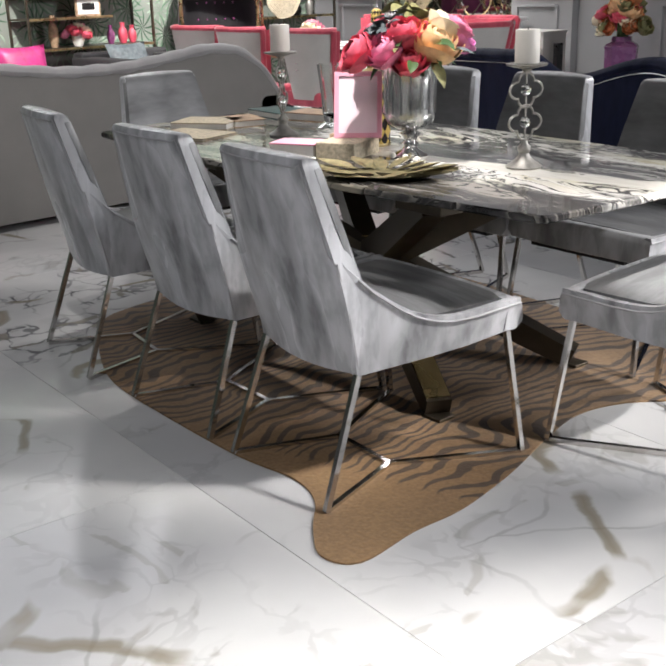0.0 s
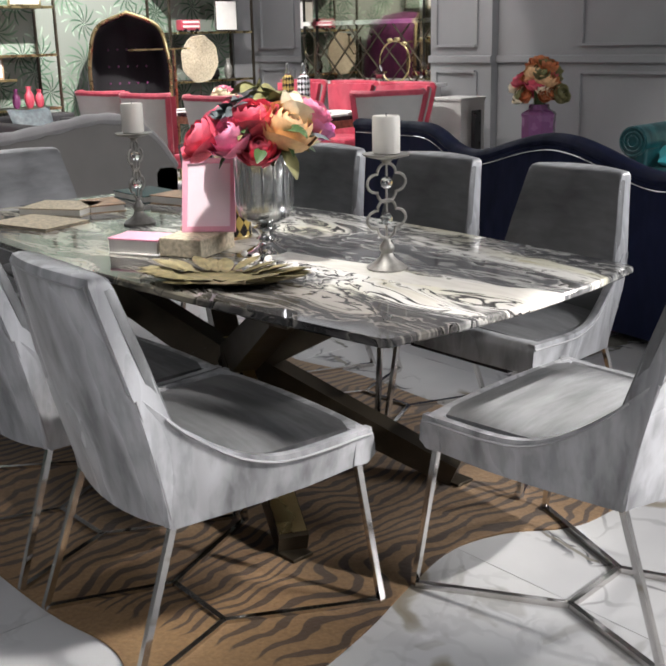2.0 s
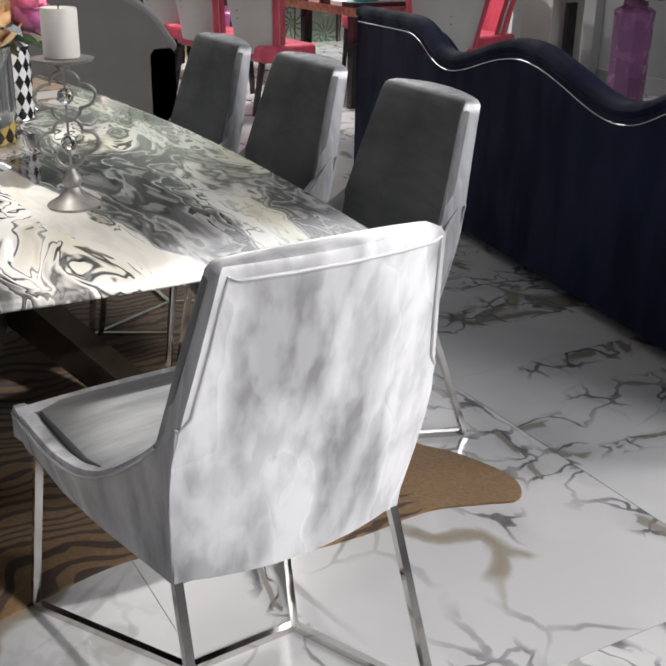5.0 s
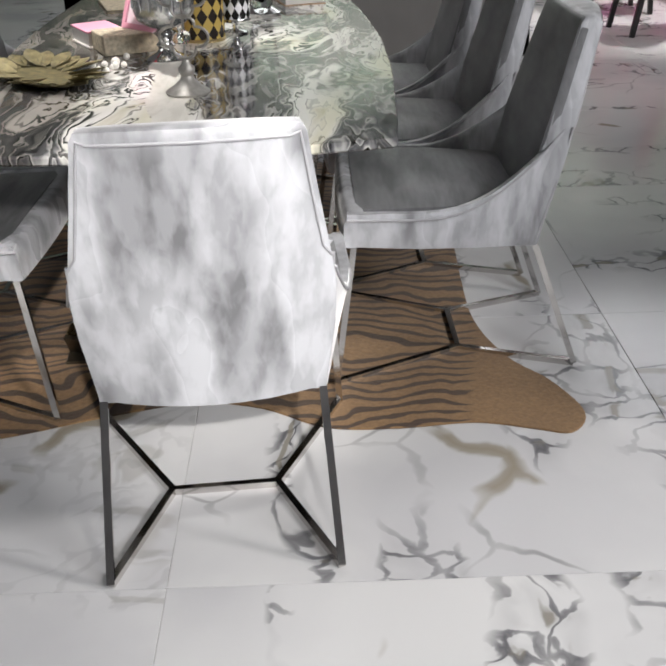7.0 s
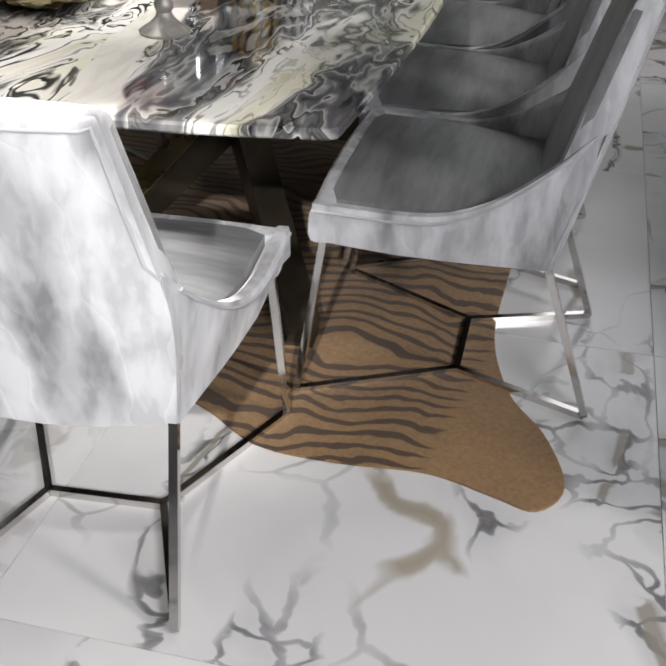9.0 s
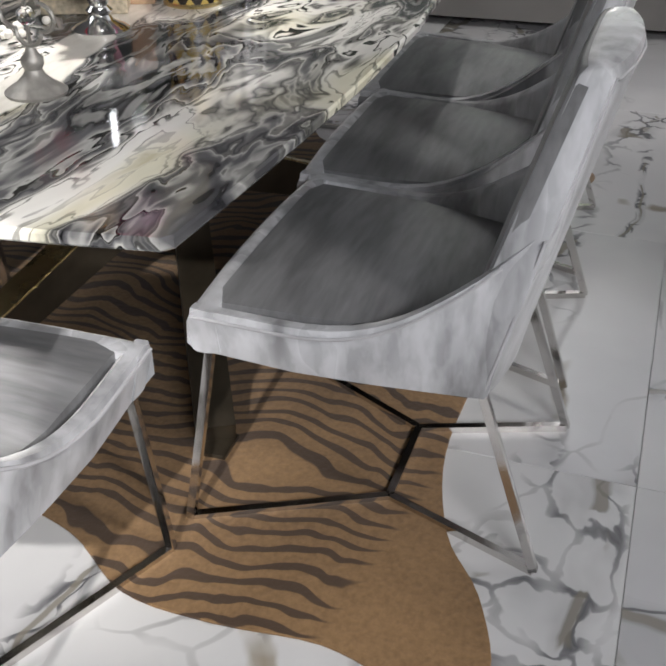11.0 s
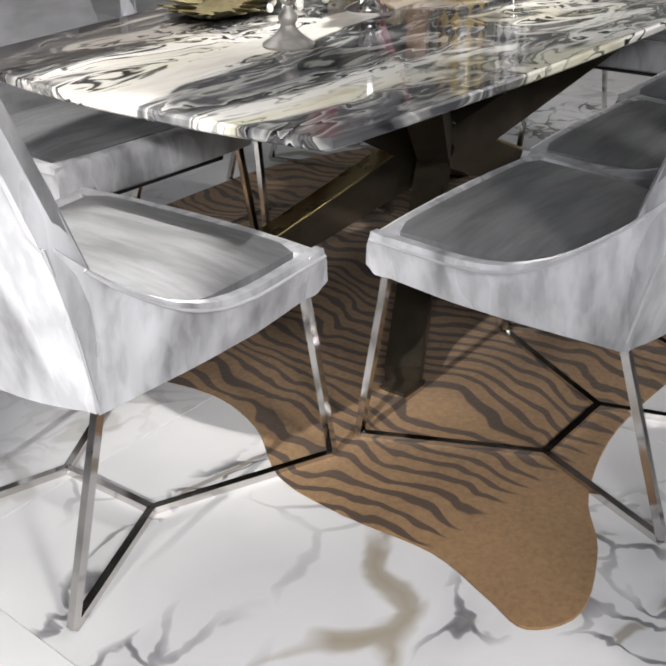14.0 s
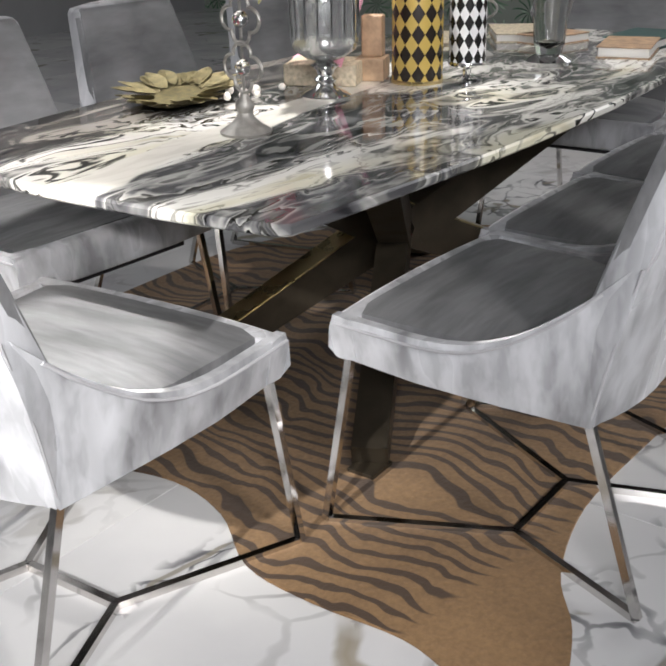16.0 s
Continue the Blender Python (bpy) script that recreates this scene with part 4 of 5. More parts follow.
# teal buttoned sofa by the panelled wall
teal = thing("chesterfield_sofa", "teal velvet buttoned sofa with rolled arms", "sofa", pose(-0.19, 5.3, 0))
rings = []
for i in range(41):
    x = lerp(-0.95, 0.95, i / 40)
    bulge = 0.012 * abs(math.sin(i * math.pi / 5))
    rings.append([(x, 0.12 + (0.09 + bulge) * math.cos(a), 0.7 + (0.09 + bulge) * math.sin(a)) for a in [2 * math.pi * j / 14 for j in range(14)]])
part("back_roll", loft(rings), "teal", teal, smooth=True)
part("back", box(-0.9, 0.9, 0.06, 0.2, 0.1, 0.7, 0.02), "teal", teal, smooth=True)
for sx in (-1, 1):
    rings = [[(sx * 0.9 + 0.11 * math.cos(a), y, 0.62 + 0.11 * math.sin(a) + 0.05 * (y > 0)) for a in [2 * math.pi * j / 18 for j in range(18)]] for y in (-0.62, -0.6, -0.3, 0, 0.14)]
    part("arm_roll", loft(rings), "teal", teal, smooth=True)
    part("arm", box(sx * 0.87 - 0.07, sx * 0.87 + 0.07, -0.6, 0.14, 0.1, 0.58, 0.02), "teal", teal, smooth=True)
    bm = bmesh.new()
    for r in (0.1, 0.07, 0.04):
        tube([(sx * 0.9 + r * math.cos(a), -0.625, 0.62 + r * math.sin(a)) for a in [2 * math.pi * j / 20 for j in range(20)]], 0.006, 5, bm, True)
    part("scroll", bm, "teal", teal, smooth=True)
part("seat", box(-0.8, 0.8, -0.6, 0.08, 0.1, 0.44, 0.04), "teal", teal, smooth=True)
for x in (-0.8, 0.8):
    for y in (-0.5, 0.1):
        part("foot", turned([(0.02, 0), (0.035, 0.04), (0.03, 0.1)], 12, (x, y)), "black", teal, smooth=True)
for x, mat, tilt, lab in ((-0.57, "cream", 66, "cream cushion with a faded pattern"), (-0.13, "cream", 64, "cream cushion with a faded pattern")):
    ob = tagged(part("cushion", cushion(0.42, 0.42, 0.14), mat, None, smooth=True), lab + " on the teal sofa", "cushion")
    ob.matrix_world = pose(-0.19 + x, 5.2, 0.64, tilt, 0, 6)
ob = tagged(part("cushion", cushion(0.4, 0.3, 0.12), "aqua", None, smooth=True), "small aqua cushion on the teal sofa", "cushion")
ob.matrix_world = pose(-0.8, 4.93, 0.5, 14, 6, 30)

# tall violet vase with its dried bouquet
pv = tagged(part("floor_vase", turned([(0.12, 0), (0.135, 0.02), (0.14, 0.4), (0.145, 0.7), (0.15, 0.72), (0.13, 0.74), (0.09, 0.76), (0.085, 0.8), (0.07, 0.8), (0.065, 0.72)], 8), "violet"),
            "tall eight-sided violet glazed floor vase", "vase")
pv.location = (-2.38, 5.42, 0)
db = thing("dried_bouquet", "bouquet of rust and peach silk flowers in the violet vase", "flowers", pose(-2.38, 5.42, 0.78))
rnd = random.Random(8)
for i in range(56):
    a, e = rnd.uniform(0, 2 * math.pi), rnd.uniform(-0.2, 1.4)
    p = Vector((0.24 * math.cos(a) * math.cos(e), 0.18 * math.sin(a) * math.cos(e), 0.13 + 0.24 * math.sin(e))) * rnd.uniform(0.7, 1.08)
    ob = part("bloom", petal_rows(rnd.uniform(0.05, 0.08), i, ((3, 0.35, 15), (5, 0.7, 42), (6, 1.0, 70))), rnd.choice(["rust", "rust", "rose_peach", "rose_red", "leaf_olive", "rose_cream"]), db, smooth=True)
    ob.matrix_basis = outward(p, (0, 0, 0))
part("stems", tube([(0, 0, -0.05), (0, 0, 0.25)], 0.05, 8), "leaf", db)

# pale cabinet and a slim black speaker by the pier
cab = thing("side_cabinet", "pale grey painted cabinet beside the panelled wall", "cabinet", pose(-3.38, 5.6, 0))
part("body", box(-0.17, 0.17, -0.18, 0.18, 0.05, 0.8, 0.006), "pale", cab)
part("top", box(-0.18, 0.18, -0.19, 0.19, 0.8, 0.825, 0.004), "pale", cab)
part("plinth", box(-0.16, 0.16, -0.16, 0.16, 0.0, 0.05), "black", cab)
tagged(part("speaker", box(-3.155, -3.11, 5.5, 5.6, 0, 0.72, 0.01), "black"), "slim black standing speaker", "speaker")


# ---------------------------------------------------------------- second dining set
def wing_chair(m):
    ob = thing("wing_chair", "pale grey dining chair with red velvet front and wings", "chair", m, "chairs round the striped table")
    outer, inner = [], []
    for k, z in enumerate((0.42, 0.6, 0.75, 0.88, 0.95)):
        w = (0.2, 0.235, 0.265, 0.29, 0.3)[k]
        b = (0, -0.02, -0.045, -0.06, -0.07)[k]
        arc = [(w * u, -0.22 + b + 0.16 * u ** 4, z) for u in [-1 + j / 6 for j in range(13)]]
        arc2 = [(w * 0.96 * u, -0.175 + b + 0.15 * u ** 4, z) for u in [1 - j / 6 for j in range(13)]]
        outer.append(arc + [(x, y - 0.006, zz) for x, y, zz in arc2])
        inner.append([(x * 0.99, y + 0.002, zz) for x, y, zz in arc2[::-1]] + [(x, y + 0.04, zz) for x, y, zz in arc2])
    part("back_shell", loft(outer), "pale", ob, smooth=True)
    part("back_pad", loft(inner), "red", ob, "red velvet padding", smooth=True)
    top = [(0.3 * u, -0.27 + 0.16 * u ** 4, 0.955) for u in [-1 + j / 8 for j in range(17)]]
    part("top_edge", tube(top, 0.026, 8), "red", ob, smooth=True)
    for sx in (-1, 1):
        part("wing_edge", tube([(sx * w, -0.22 + b + 0.15, z) for z, w, b in ((0.42, 0.2, 0), (0.6, 0.235, -0.02), (0.75, 0.265, -0.045), (0.88, 0.29, -0.06), (0.955, 0.3, -0.07))], 0.024, 8), "red", ob, smooth=True)
        part("knob", turned([(0.004, 0), (0.012, 0.004), (0.012, 0.01)], 10), "silver", ob).location = (0, -0.262, 0.7) if sx > 0 else (0, -0.262, 0.7 - 0.05)
    part("seat", box(-0.24, 0.24, -0.2, 0.26, 0.36, 0.48, 0.03), "red", ob, smooth=True)
    for sx in (-1, 1):
        for y0, y1 in ((0.22, 0.24), (-0.18, -0.25)):
            part("leg", beam((0.19 * sx, y0, 0.37), (0.2 * sx, y1, 0), 0.035, None, None, (0, 1, 0), 0.022), "black", ob)
    return ob


w0 = wing_chair(pose(-2.98, 4.12, 0, 0, 0, 62))
for m in (pose(-3.72, 3.12, 0, 0, 0, 3), pose(-4.55, 3.1, 0, 0, 0, 0), pose(-5.3, 3.15, 0, 0, 0, 4),
          pose(-3.55, 4.95, 0, 0, 0, 182), pose(-4.25, 5.0, 0, 0, 0, 179), pose(-4.95, 5.0, 0, 0, 0, 181)):
    copy_thing(w0, m)
t2 = thing("striped_table", "dining table with a black and white striped top", "table", pose(-4.35, 4.05, 0))
for i in range(14):
    x = -1.05 + i * 0.15
    part("plank", box(x, x + 0.148, -0.48, 0.48, 0.73, 0.762, 0.002), "black" if i % 2 else "paper", t2)
part("apron", box(-0.98, 0.98, -0.42, 0.42, 0.66, 0.73), "wood", t2)
for x in (-0.9, 0.9):
    for y in (-0.36, 0.36):
        part("leg", beam((x, y, 0.66), (x, y, 0), 0.08, None, None, (0, 1, 0), 0.05), "black", t2)
for x, y, r, h, mat, lab in ((-3.95, 4.0, 0.05, 0.34, "gold_check", "tall bottle with gold and black diamonds on the striped table"), (-3.78, 4.02, 0.055, 0.34, "white_check", "tall bottle with white and black diamonds on the striped table")):
    ob = thing("patterned_bottle", lab, "bottle", pose(x, y, 0.762), "patterned bottles")
    part("body", turned([(r, 0), (r, h * 0.82), (r * 0.85, h * 0.9), (r * 0.5, h * 0.94)], 24), mat, ob, smooth=True)
    part("stopper", turned([(r * 0.5, h * 0.94), (r * 0.55, h), (r * 0.25, h + 0.03), (r * 0.3, h + 0.06), (0.004, h + 0.08)], 16), "silver", ob, smooth=True)
ob = thing("flower_bowl", "low bowl of pale pink roses on the striped table", "flowers", pose(-4.75, 3.95, 0.762))
part("bowl", turned([(0.05, 0), (0.11, 0.06), (0.12, 0.1), (0.1, 0.1), (0.04, 0.03)], 20), "silver", ob, smooth=True)
for i in range(12):
    a = i * 2.4
    q = part("bloom", petal_rows(0.06, i, ((3, 0.35, 15), (5, 0.7, 42), (6, 1.0, 70))), ("rose_cream", "rose_pink")[i % 3 == 0], ob, smooth=True)
    q.matrix_basis = outward((0.03 * i ** 0.5 * math.cos(a), 0.03 * i ** 0.5 * math.sin(a), 0.2 - 0.008 * i), (0, 0, 0.02))
for x, y, rot, mat, lab in ((-3.5, 3.75, 15, "aqua", "aqua folded napkin"), (-3.45, 4.2, -10, "paper", "white folded napkin")):
    ob = tagged(part("napkin", box(-0.12, 0.12, -0.08, 0.08, 0, 0.02, 0.006), mat), lab + " on the striped table", "napkin")
    ob.matrix_world = pose(x, y, 0.764, 0, 0, rot)

# ---------------------------------------------------------------- mirrored panel and console by the north wall
mir = thing("lattice_mirror", "large antiqued mirror with a silver frame and diamond lattice", "mirror", pose(-5.03, YN - 0.02, 0))
part("glass", box(-0.95, 0.95, -0.03, -0.018, 0.9, 1.98), "mirror", mir)
for a, b in (((-0.96, 0.88), (0.96, 0.88)), ((-0.96, 1.52), (0.96, 1.52)), ((-0.96, 2.0), (0.96, 2.0))):
    part("frame_rail", beam((a[0], -0.03, a[1]), (b[0], -0.03, b[1]), 0.05, 0.045, up=(0, 0, 1)), "silver", mir)
for x in (-0.96, -0.76, 0.76, 0.96):
    part("frame_rail", beam((x, -0.03, 0.88), (x, -0.03, 2.0), 0.04, 0.04, up=(0, 1, 0)), "silver", mir)
for i in range(7):
    x = -0.96 + i * 0.32
    for s in (-1, 1):
        x1 = x + 0.6 * s
        xa, xb = max(-0.94, min(0.94, x)), max(-0.94, min(0.94, x1))
        if abs(xb - xa) > 0.05:
            za, zb = 0.9 + abs(xa - x), 0.9 + abs(xb - x)
            part("lattice_bar", beam((xa, -0.036, za), (xb, -0.036, zb), 0.008, 0.008, up=(0, 1, 0)), "bronze", mir)
con = thing("console_table", "long white console table under the mirror", "console", pose(-4.75, 5.82, 0))
part("top", box(-0.9, 0.9, -0.2, 0.2, 0.89, 0.925, 0.004), "white_wall", con)
for x in (-0.82, 0.82):
    part("leg", box(x - 0.03, x + 0.03, -0.17, 0.17, 0, 0.89, 0.004), "white_wall", con)
star = bmesh.new()
pts = [((0.1 if i % 2 == 0 else 0.042) * math.sin(math.pi * i / 5), (0.1 if i % 2 == 0 else 0.042) * math.cos(math.pi * i / 5)) for i in range(10)]
loft([[(x, -0.012, z + 0.15) for x, z in pts], [(x, 0.012, z + 0.15) for x, z in pts]], star)
ob = tagged(part("star_ornament", star, "silver"), "silver star standing on the white console", "ornament")
ob.location = (-4.53, 5.8, 0.925 - 0.068)
ob = thing("ring_ornament", "gold ring with small birds on the white console", "ornament", pose(-4.42, 5.9, 0.925))
part("ring", tube([(0.2 * math.cos(a), 0, 0.2 + 0.2 * math.sin(a)) for a in [2 * math.pi * j / 36 for j in range(36)]], 0.008, 6, None, True), "brass", ob, smooth=True)
part("foot", box(-0.06, 0.06, -0.03, 0.03, 0, 0.02, 0.004), "brass", ob)
for a in (0.9, 1.4, 1.9):
    bm = bmesh.new()
    bmesh.ops.create_icosphere(bm, subdivisions=2, radius=0.03, matrix=Matrix.Translation((0.2 * math.cos(a), 0, 0.22 + 0.2 * math.sin(a))) @ Matrix.Diagonal((1.5, 0.7, 0.7, 1)))
    part("bird", bm, "brass", ob, smooth=True)
lamp = thing("candelabra", "dark metal candelabra on the white console", "candelabra", pose(-5.45, 5.8, 0.925))
part("stem", turned([(0.06, 0), (0.02, 0.03), (0.012, 0.1), (0.02, 0.2), (0.01, 0.45)], 14), "bronze", lamp, smooth=True)
for s in (-1, 1):
    part("arm", tube([(0, 0, 0.3), (0.1 * s, 0, 0.26), (0.17 * s, 0, 0.34), (0.17 * s, 0, 0.46)], 0.007, 6), "bronze", lamp, smooth=True)
    part("cup", turned([(0.012, 0.46), (0.03, 0.48), (0.028, 0.485)], 12, (0.17 * s, 0)), "bronze", lamp, smooth=True)


# ---------------------------------------------------------------- along the papered wall
def etagere(y0, y1, levels, label, x0=-6.92, x1=-6.52, top=2.2):
    ob = thing("shelf_unit", label, "shelf", pose(0, 0, 0))
    for y in (y0, y1):
        for x in (x0 + 0.015, x1):
            part("post", beam((x, y, 0), (x, y, top), 0.022, None, None, (0, 1, 0)), "bronze", ob)
    for z, a, b in levels:
        part("shelf", box(x0, x1, a, b, z - 0.018, z, 0.002), "bronze", ob)
        part("rail", beam((x1 + 0.004, a, z - 0.008), (x1 + 0.004, b, z - 0.008), 0.008, 0.024), "brass", ob, "thin brass edge")
    return ob


etagere(2.0, 3.36, ((0.78, 2.0, 3.36), (1.06, 2.0, 2.9), (1.28, 2.0, 3.36), (1.72, 2.0, 3.36)), "dark metal open shelf unit with a few ornaments")
etagere(4.72, 5.86, ((0.6, 4.72, 5.86), (0.95, 4.72, 5.86), (1.46, 4.72, 5.86), (1.9, 4.72, 5.86)), "dark metal open shelf unit with framed pictures")


def small_picture(y, z, w, h, frame_mat, label, dark=True):
    ob = thing("picture_frame", label, "frame", pose(-6.62, y, z, 0, 0, 90))
    part("frame", box(-w / 2, w / 2, -0.01, 0.01, 0, h, 0.004), frame_mat, ob)
    part("mount", box(-w / 2 + 0.02, w / 2 - 0.02, -0.014, -0.01, 0.02, h - 0.02), "paper", ob)
    if dark:
        part("print", box(-w / 4, w / 4, -0.017, -0.014, h * 0.3, h * 0.62), "black", ob, "dark blurred print")
    ob.matrix_world = pose(-6.6, y, z, 0, 0, 90)
    return ob


small_picture(2.42, 1.28, 0.16, 0.3, "wood", "wooden picture frame on the shelf")
small_picture(2.68, 1.06, 0.27, 0.2, "wood", "wooden framed print with a white mount on the shelf")
small_picture(3.1, 1.72, 0.34, 0.22, "brass", "brass framed print with a white mount on the shelf")
small_picture(5.55, 1.46, 0.32, 0.34, "silver", "silver framed print on the shelf", False)
for y, z, r, h, mat, lab in ((3.12, 0.78, 0.05, 0.2, "red", "red glass vase on the shelf"), (3.23, 0.78, 0.045, 0.17, "red", "small red glass vase on the shelf"), (2.98, 0.78, 0.04, 0.18, "purple", "dark purple vase on the shelf"),
                             (2.35, 0.78, 0.05, 0.3, "wood", "tall brown bottle on the shelf"), (5.2, 0.95, 0.05, 0.2, "silver", "silver jar on the shelf"), (5.45, 0.95, 0.06, 0.16, "black", "black jar on the shelf"),
                             (5.65, 0.95, 0.05, 0.22, "pewter", "pewter jar on the shelf")):
    ob = tagged(part("vase", turned([(r * 0.6, 0), (r, h * 0.3), (r * 0.9, h * 0.6), (r * 0.4, h * 0.8), (r * 0.55, h), (r * 0.3, h - 0.01)], 16), mat, None, smooth=True), lab, "vase")
    ob.location = (-6.72, y, z)
ob = thing("pink_flowers", "small bunch of pink silk flowers on the shelf", "flowers", pose(-6.7, 2.6, 0.78))
for i in range(9):
    a = i * 2.4
    q = part("bloom", petal_rows(0.055, i, ((3, 0.35, 15), (5, 0.7, 42), (6, 1.0, 70))), ("rose_cream", "rose_pink", "rose_red")[i % 3], ob, smooth=True)
    q.matrix_basis = outward((0.035 * i ** 0.5 * math.cos(a), 0.05 * i ** 0.5 * math.sin(a), 0.2 - 0.01 * i), (0, 0, 0))
part("pot", turned([(0.04, 0), (0.06, 0.05), (0.06, 0.11), (0.04, 0.11)], 16), "paper", ob, smooth=True)
bus = thing("toy_bus", "small red toy bus on the shelf", "toy", pose(-6.7, 5.1, 1.46))
part("body", box(-0.05, 0.05, -0.13, 0.13, 0.02, 0.13, 0.012), "red", bus, smooth=True)
for z in (0.05, 0.095):
    part("window_strip", box(0.05, 0.053, -0.11, 0.11, z, z + 0.022), "paper", bus)
for y in (-0.08, 0.08):
    for x in (-0.045, 0.045):
        part("wheel", turned([(0.02, -0.008), (0.02, 0.008)], 14), "black", bus).matrix_basis = pose(x, y, 0.02, 0, 90, 0)

# woven disc
disc = thing("woven_disc", "round woven straw disc leaning on the shelf unit", "ornament", pose(-6.47, 5.05, 1.18, 0, 90, 0))
for k in range(12):
    r = 0.02 + k * 0.02
    bm = tube([((r + 0.006 * math.sin(j * 5)) * math.cos(a), (r + 0.006 * math.sin(j * 5)) * math.sin(a), 0.004 * (k % 2)) for j, a in enumerate([2 * math.pi * j / 40 for j in range(40)])], 0.011, 5, None, True)
    part("coil", bm, "woven", disc, smooth=True)
part("rod", tube([(0.24, 0, -0.01), (1.17, 0, -0.02)], 0.008, 6), "bronze", disc)

# canopied chair
cc = thing("canopy_chair", "tall purple canopied armchair with a gilt rim and black buttoned lining", "chair", pose(-6.42, 4.1, 0, 0, 0, 58))
rim = [(0.39, 0.1), (0.41, 0.5), (0.41, 0.9), (0.385, 1.25), (0.295, 1.52), (0.0, 1.65)]
prof = spline([(x, z) for x, z in rim], 6, False)
full = prof + [(-x, z) for x, z in reversed(prof[:-1])]
rings = []
for k, (s, y) in enumerate(((1.0, -0.3), (1.02, -0.1), (0.97, 0.15), (0.8, 0.32), (0.4, 0.4))):
    rings.append([(x * s, y, 0.1 + (z - 0.1) * (s * 0.5 + 0.5)) for x, z in full])
part("shell", loft(rings, None, False, False), "purple", cc, "purple velvet outside", smooth=True)
rings = [[(x * s * 0.95, y, 0.12 + (z - 0.1) * (s * 0.5 + 0.5) * 0.965) for x, z in full] for s, y in ((1.0, -0.295), (1.0, -0.1), (0.95, 0.13), (0.78, 0.29), (0.38, 0.37), (0.02, 0.38))]
part("lining", loft(rings, None, False, False), "black_cloth", cc, "black buttoned lining", smooth=True)
edge = [(x * 0.975, -0.3 - 0.0 * z, z) for x, z in full]
part("rim", tube([(x * (0.82 + 0.18 * min(1, z / 1.1)), y, z) for x, y, z in edge if z > 0.42], 0.02, 8), "brass", cc, "gilt rim", smooth=True)
part("seat", box(-0.345, 0.345, -0.28, 0.28, 0.2, 0.46, 0.05), "purple", cc, smooth=True)
for i in range(5):
    for j in range(5):
        bm = bmesh.new()
        bmesh.ops.create_icosphere(bm, subdivisions=1, radius=0.013, matrix=Matrix.Translation((-0.19 + 0.095 * i, 0.26, 0.62 + 0.17 * j)))
        part("button", bm, "purple", cc)
for x in (-0.3, 0.3):
    for y in (-0.22, 0.22):
        part("foot", turned([(0.02, 0), (0.035, 0.05), (0.03, 0.2)], 10, (x, y)), "brass", cc, smooth=True)
stand = thing("brass_stand", "thin brass display stand with one crossbar", "stand", pose(-6.0, 4.2, 0))
part("post", beam((0, 0.16, 0.02), (0, 0.16, 1.3), 0.022, None, None, (0, 1, 0)), "brass", stand)
part("crossbar", beam((0, -0.38, 1.3), (0, 0.36, 1.3), 0.016), "brass", stand)
part("foot", turned([(0.12, 0), (0.12, 0.012), (0.02, 0.02)], 20, (0, 0.16)), "brass", stand, smooth=True)

# pink sofa and black armchair
ps = thing("pink_sofa", "bright pink velvet sofa with loose cushions", "sofa", pose(-6.1, 1.0, 0))
part("seat", box(-0.4, 0.45, -1.0, 1.0, 0.1, 0.42, 0.05), "pink", ps, smooth=True)
part("back", box(-0.5, -0.28, -1.0, 1.0, 0.1, 0.72, 0.07), "pink", ps, smooth=True)
for y in (-1.06, 1.06):
    part("arm", box(-0.5, 0.45, y - 0.09, y + 0.09, 0.1, 0.6, 0.06), "pink", ps, smooth=True)
for y in (-0.9, 0.9):
    for x in (-0.4, 0.38):
        part("foot", turned([(0.02, 0), (0.03, 0.1)], 10, (x, y)), "brass", ps, smooth=True)
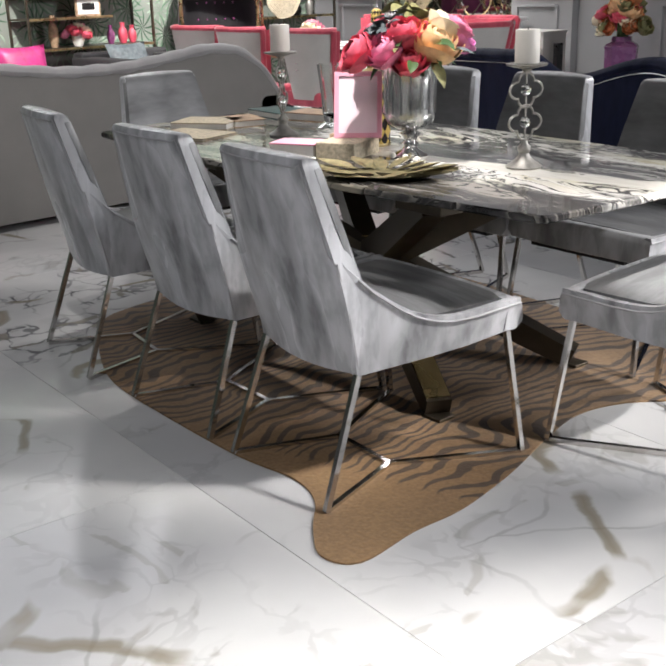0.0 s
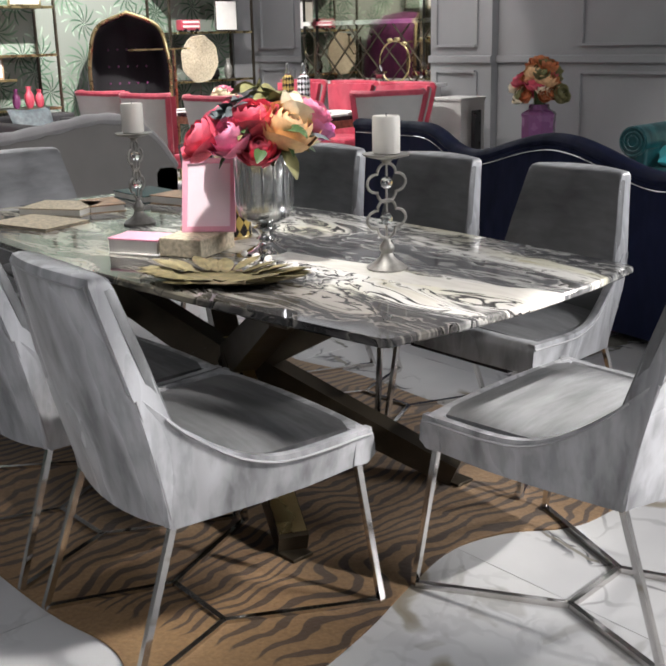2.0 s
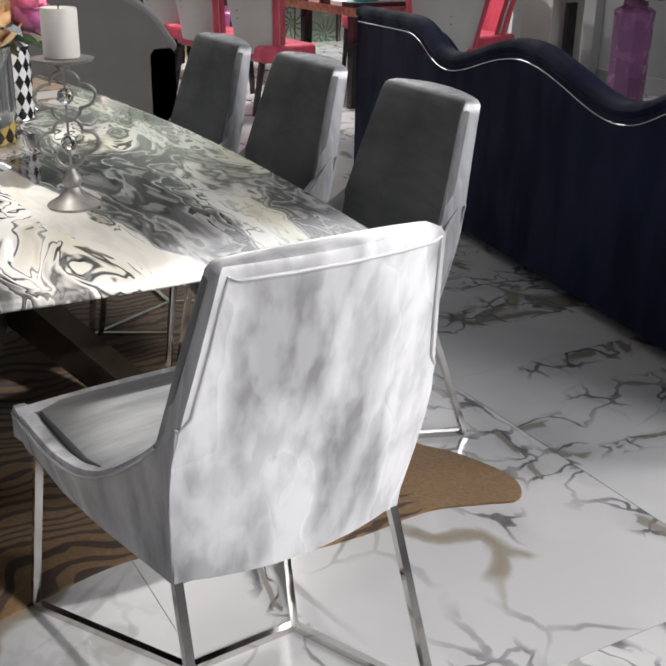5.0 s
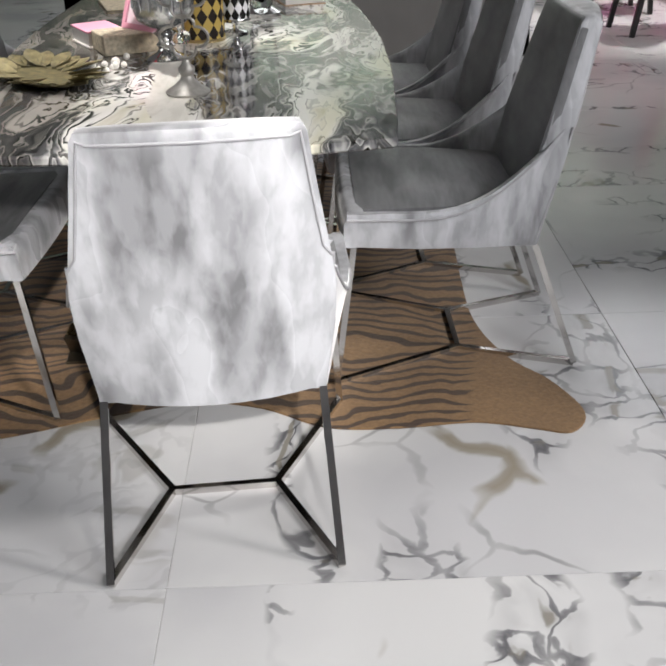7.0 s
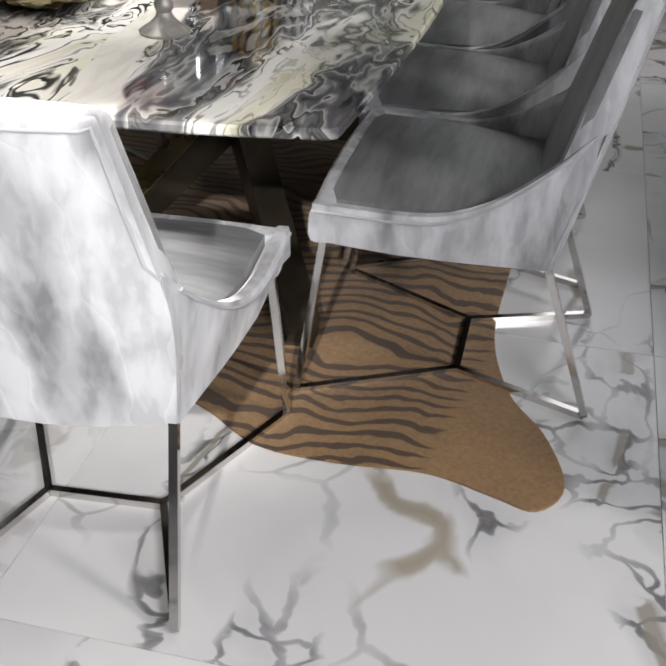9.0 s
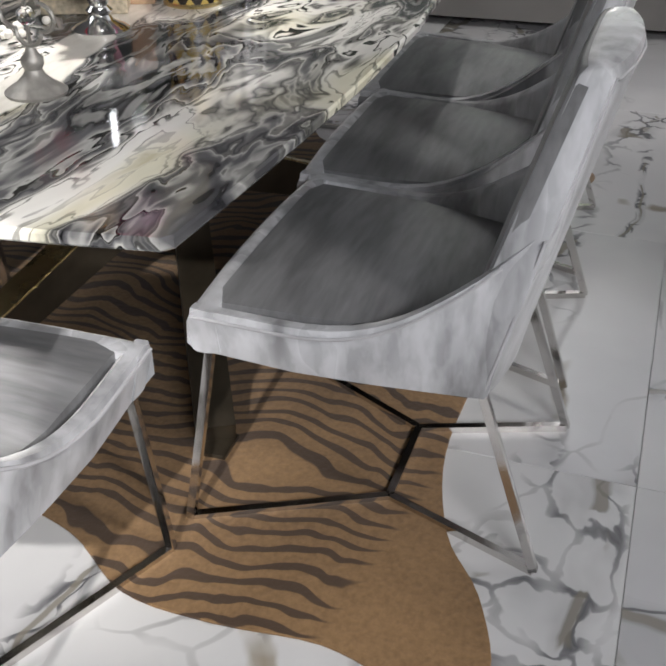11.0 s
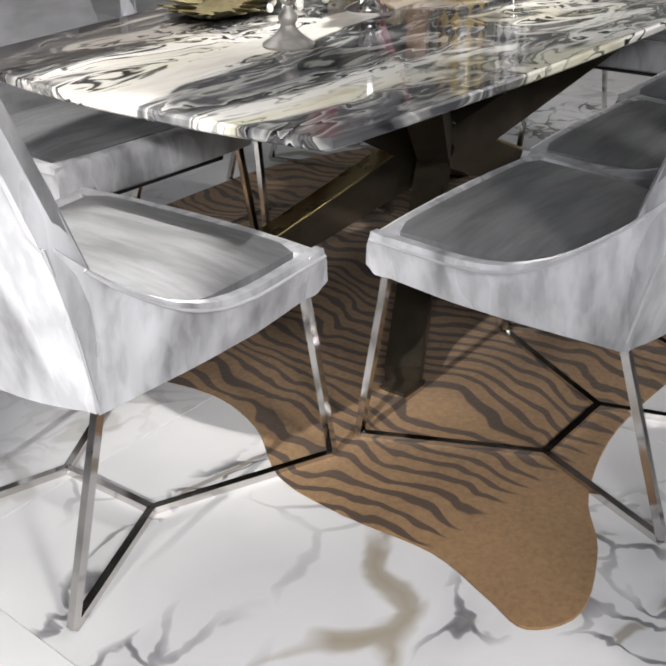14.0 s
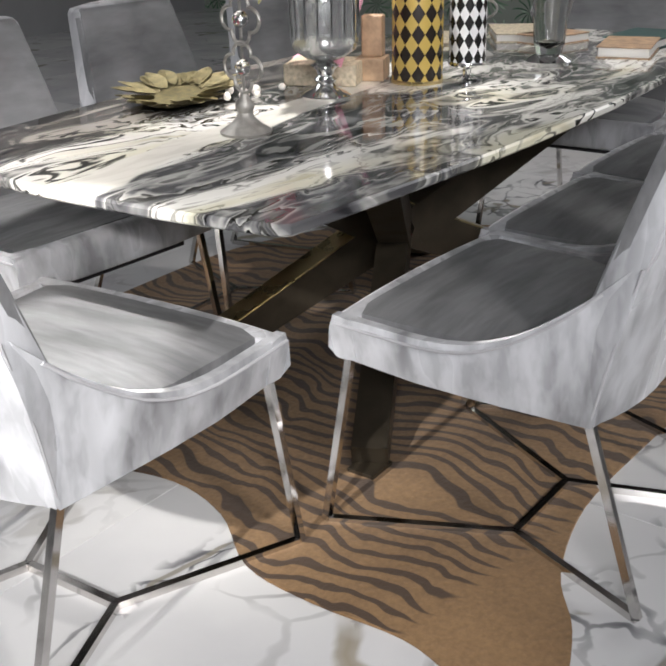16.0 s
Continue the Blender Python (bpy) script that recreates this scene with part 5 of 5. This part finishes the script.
for i, y in enumerate((0.3, 0.8, 1.28, 1.75)):
    ob = tagged(part("cushion", cushion(0.48, 0.48, 0.17), "pink", None, smooth=True), "plump pink velvet cushion on the pink sofa", "cushion", "pink cushions")
    ob.matrix_world = pose(-6.2, y, 0.62, 0, 70, 6 * (-1) ** i)
ba = thing("black_armchair", "black square armchair with a grey-green cushion", "armchair", pose(-5.95, 2.85, 0))
part("seat", box(-0.36, 0.4, -0.3, 0.3, 0.08, 0.42, 0.03), "black_cloth", ba, smooth=True)
part("back", box(-0.48, -0.3, -0.48, 0.48, 0.08, 0.74, 0.03), "black_cloth", ba, smooth=True)
for y in (-0.4, 0.4):
    part("arm", box(-0.48, 0.4, y - 0.1, y + 0.1, 0.08, 0.7, 0.03), "black_cloth", ba, smooth=True)
for x in (-0.4, 0.34):
    for y in (-0.4, 0.4):
        part("foot", beam((x, y, 0.08), (x, y, 0), 0.04, None, None, (0, 1, 0)), "black", ba)
ob = tagged(part("cushion", cushion(0.44, 0.44, 0.15), "leaf_grey", None, smooth=True), "grey-green cushion on the black armchair", "cushion")
ob.matrix_world = pose(-6.08, 2.8, 0.62, 0, 62, 0)


# ---------------------------------------------------------------- floor tiles
def lay_tiles():
    w, gap, turn, ox, oy = 1.2, 0.0016, radians(-4.5), 1.73, 0.0
    c, s = math.cos(turn), math.sin(turn)
    samples = {}
    n = 0
    for i in range(-8, 6):
        for j in range(-7, 7):
            lx, ly = (i + 0.5) * w, (j + 0.5) * w
            x, y = ox + lx * c - ly * s, oy - 0.06 + lx * s + ly * c
            if not (XW - 0.7 < x < XE + 0.7 and YS - 0.7 < y < YN + 0.7):
                continue
            cut = "floor" if y > 0.1 or (3 * i + 5 * j) % 7 == 0 else "quiet_floor"
            if cut not in samples:
                h = w / 2 - gap / 2
                ob = samples[cut] = part("tile", slab([(-h, -h), (h, -h), (h, h), (-h, h)], -0.007, 0.0, 0.001), cut, floor)
            else:
                ob = new("tile", samples[cut].data)
                ob.parent = floor
            ob.matrix_basis = pose(x, y, 0, 0, 0, math.degrees(turn) + 90 * (n % 4))
            n += 1


lay_tiles()
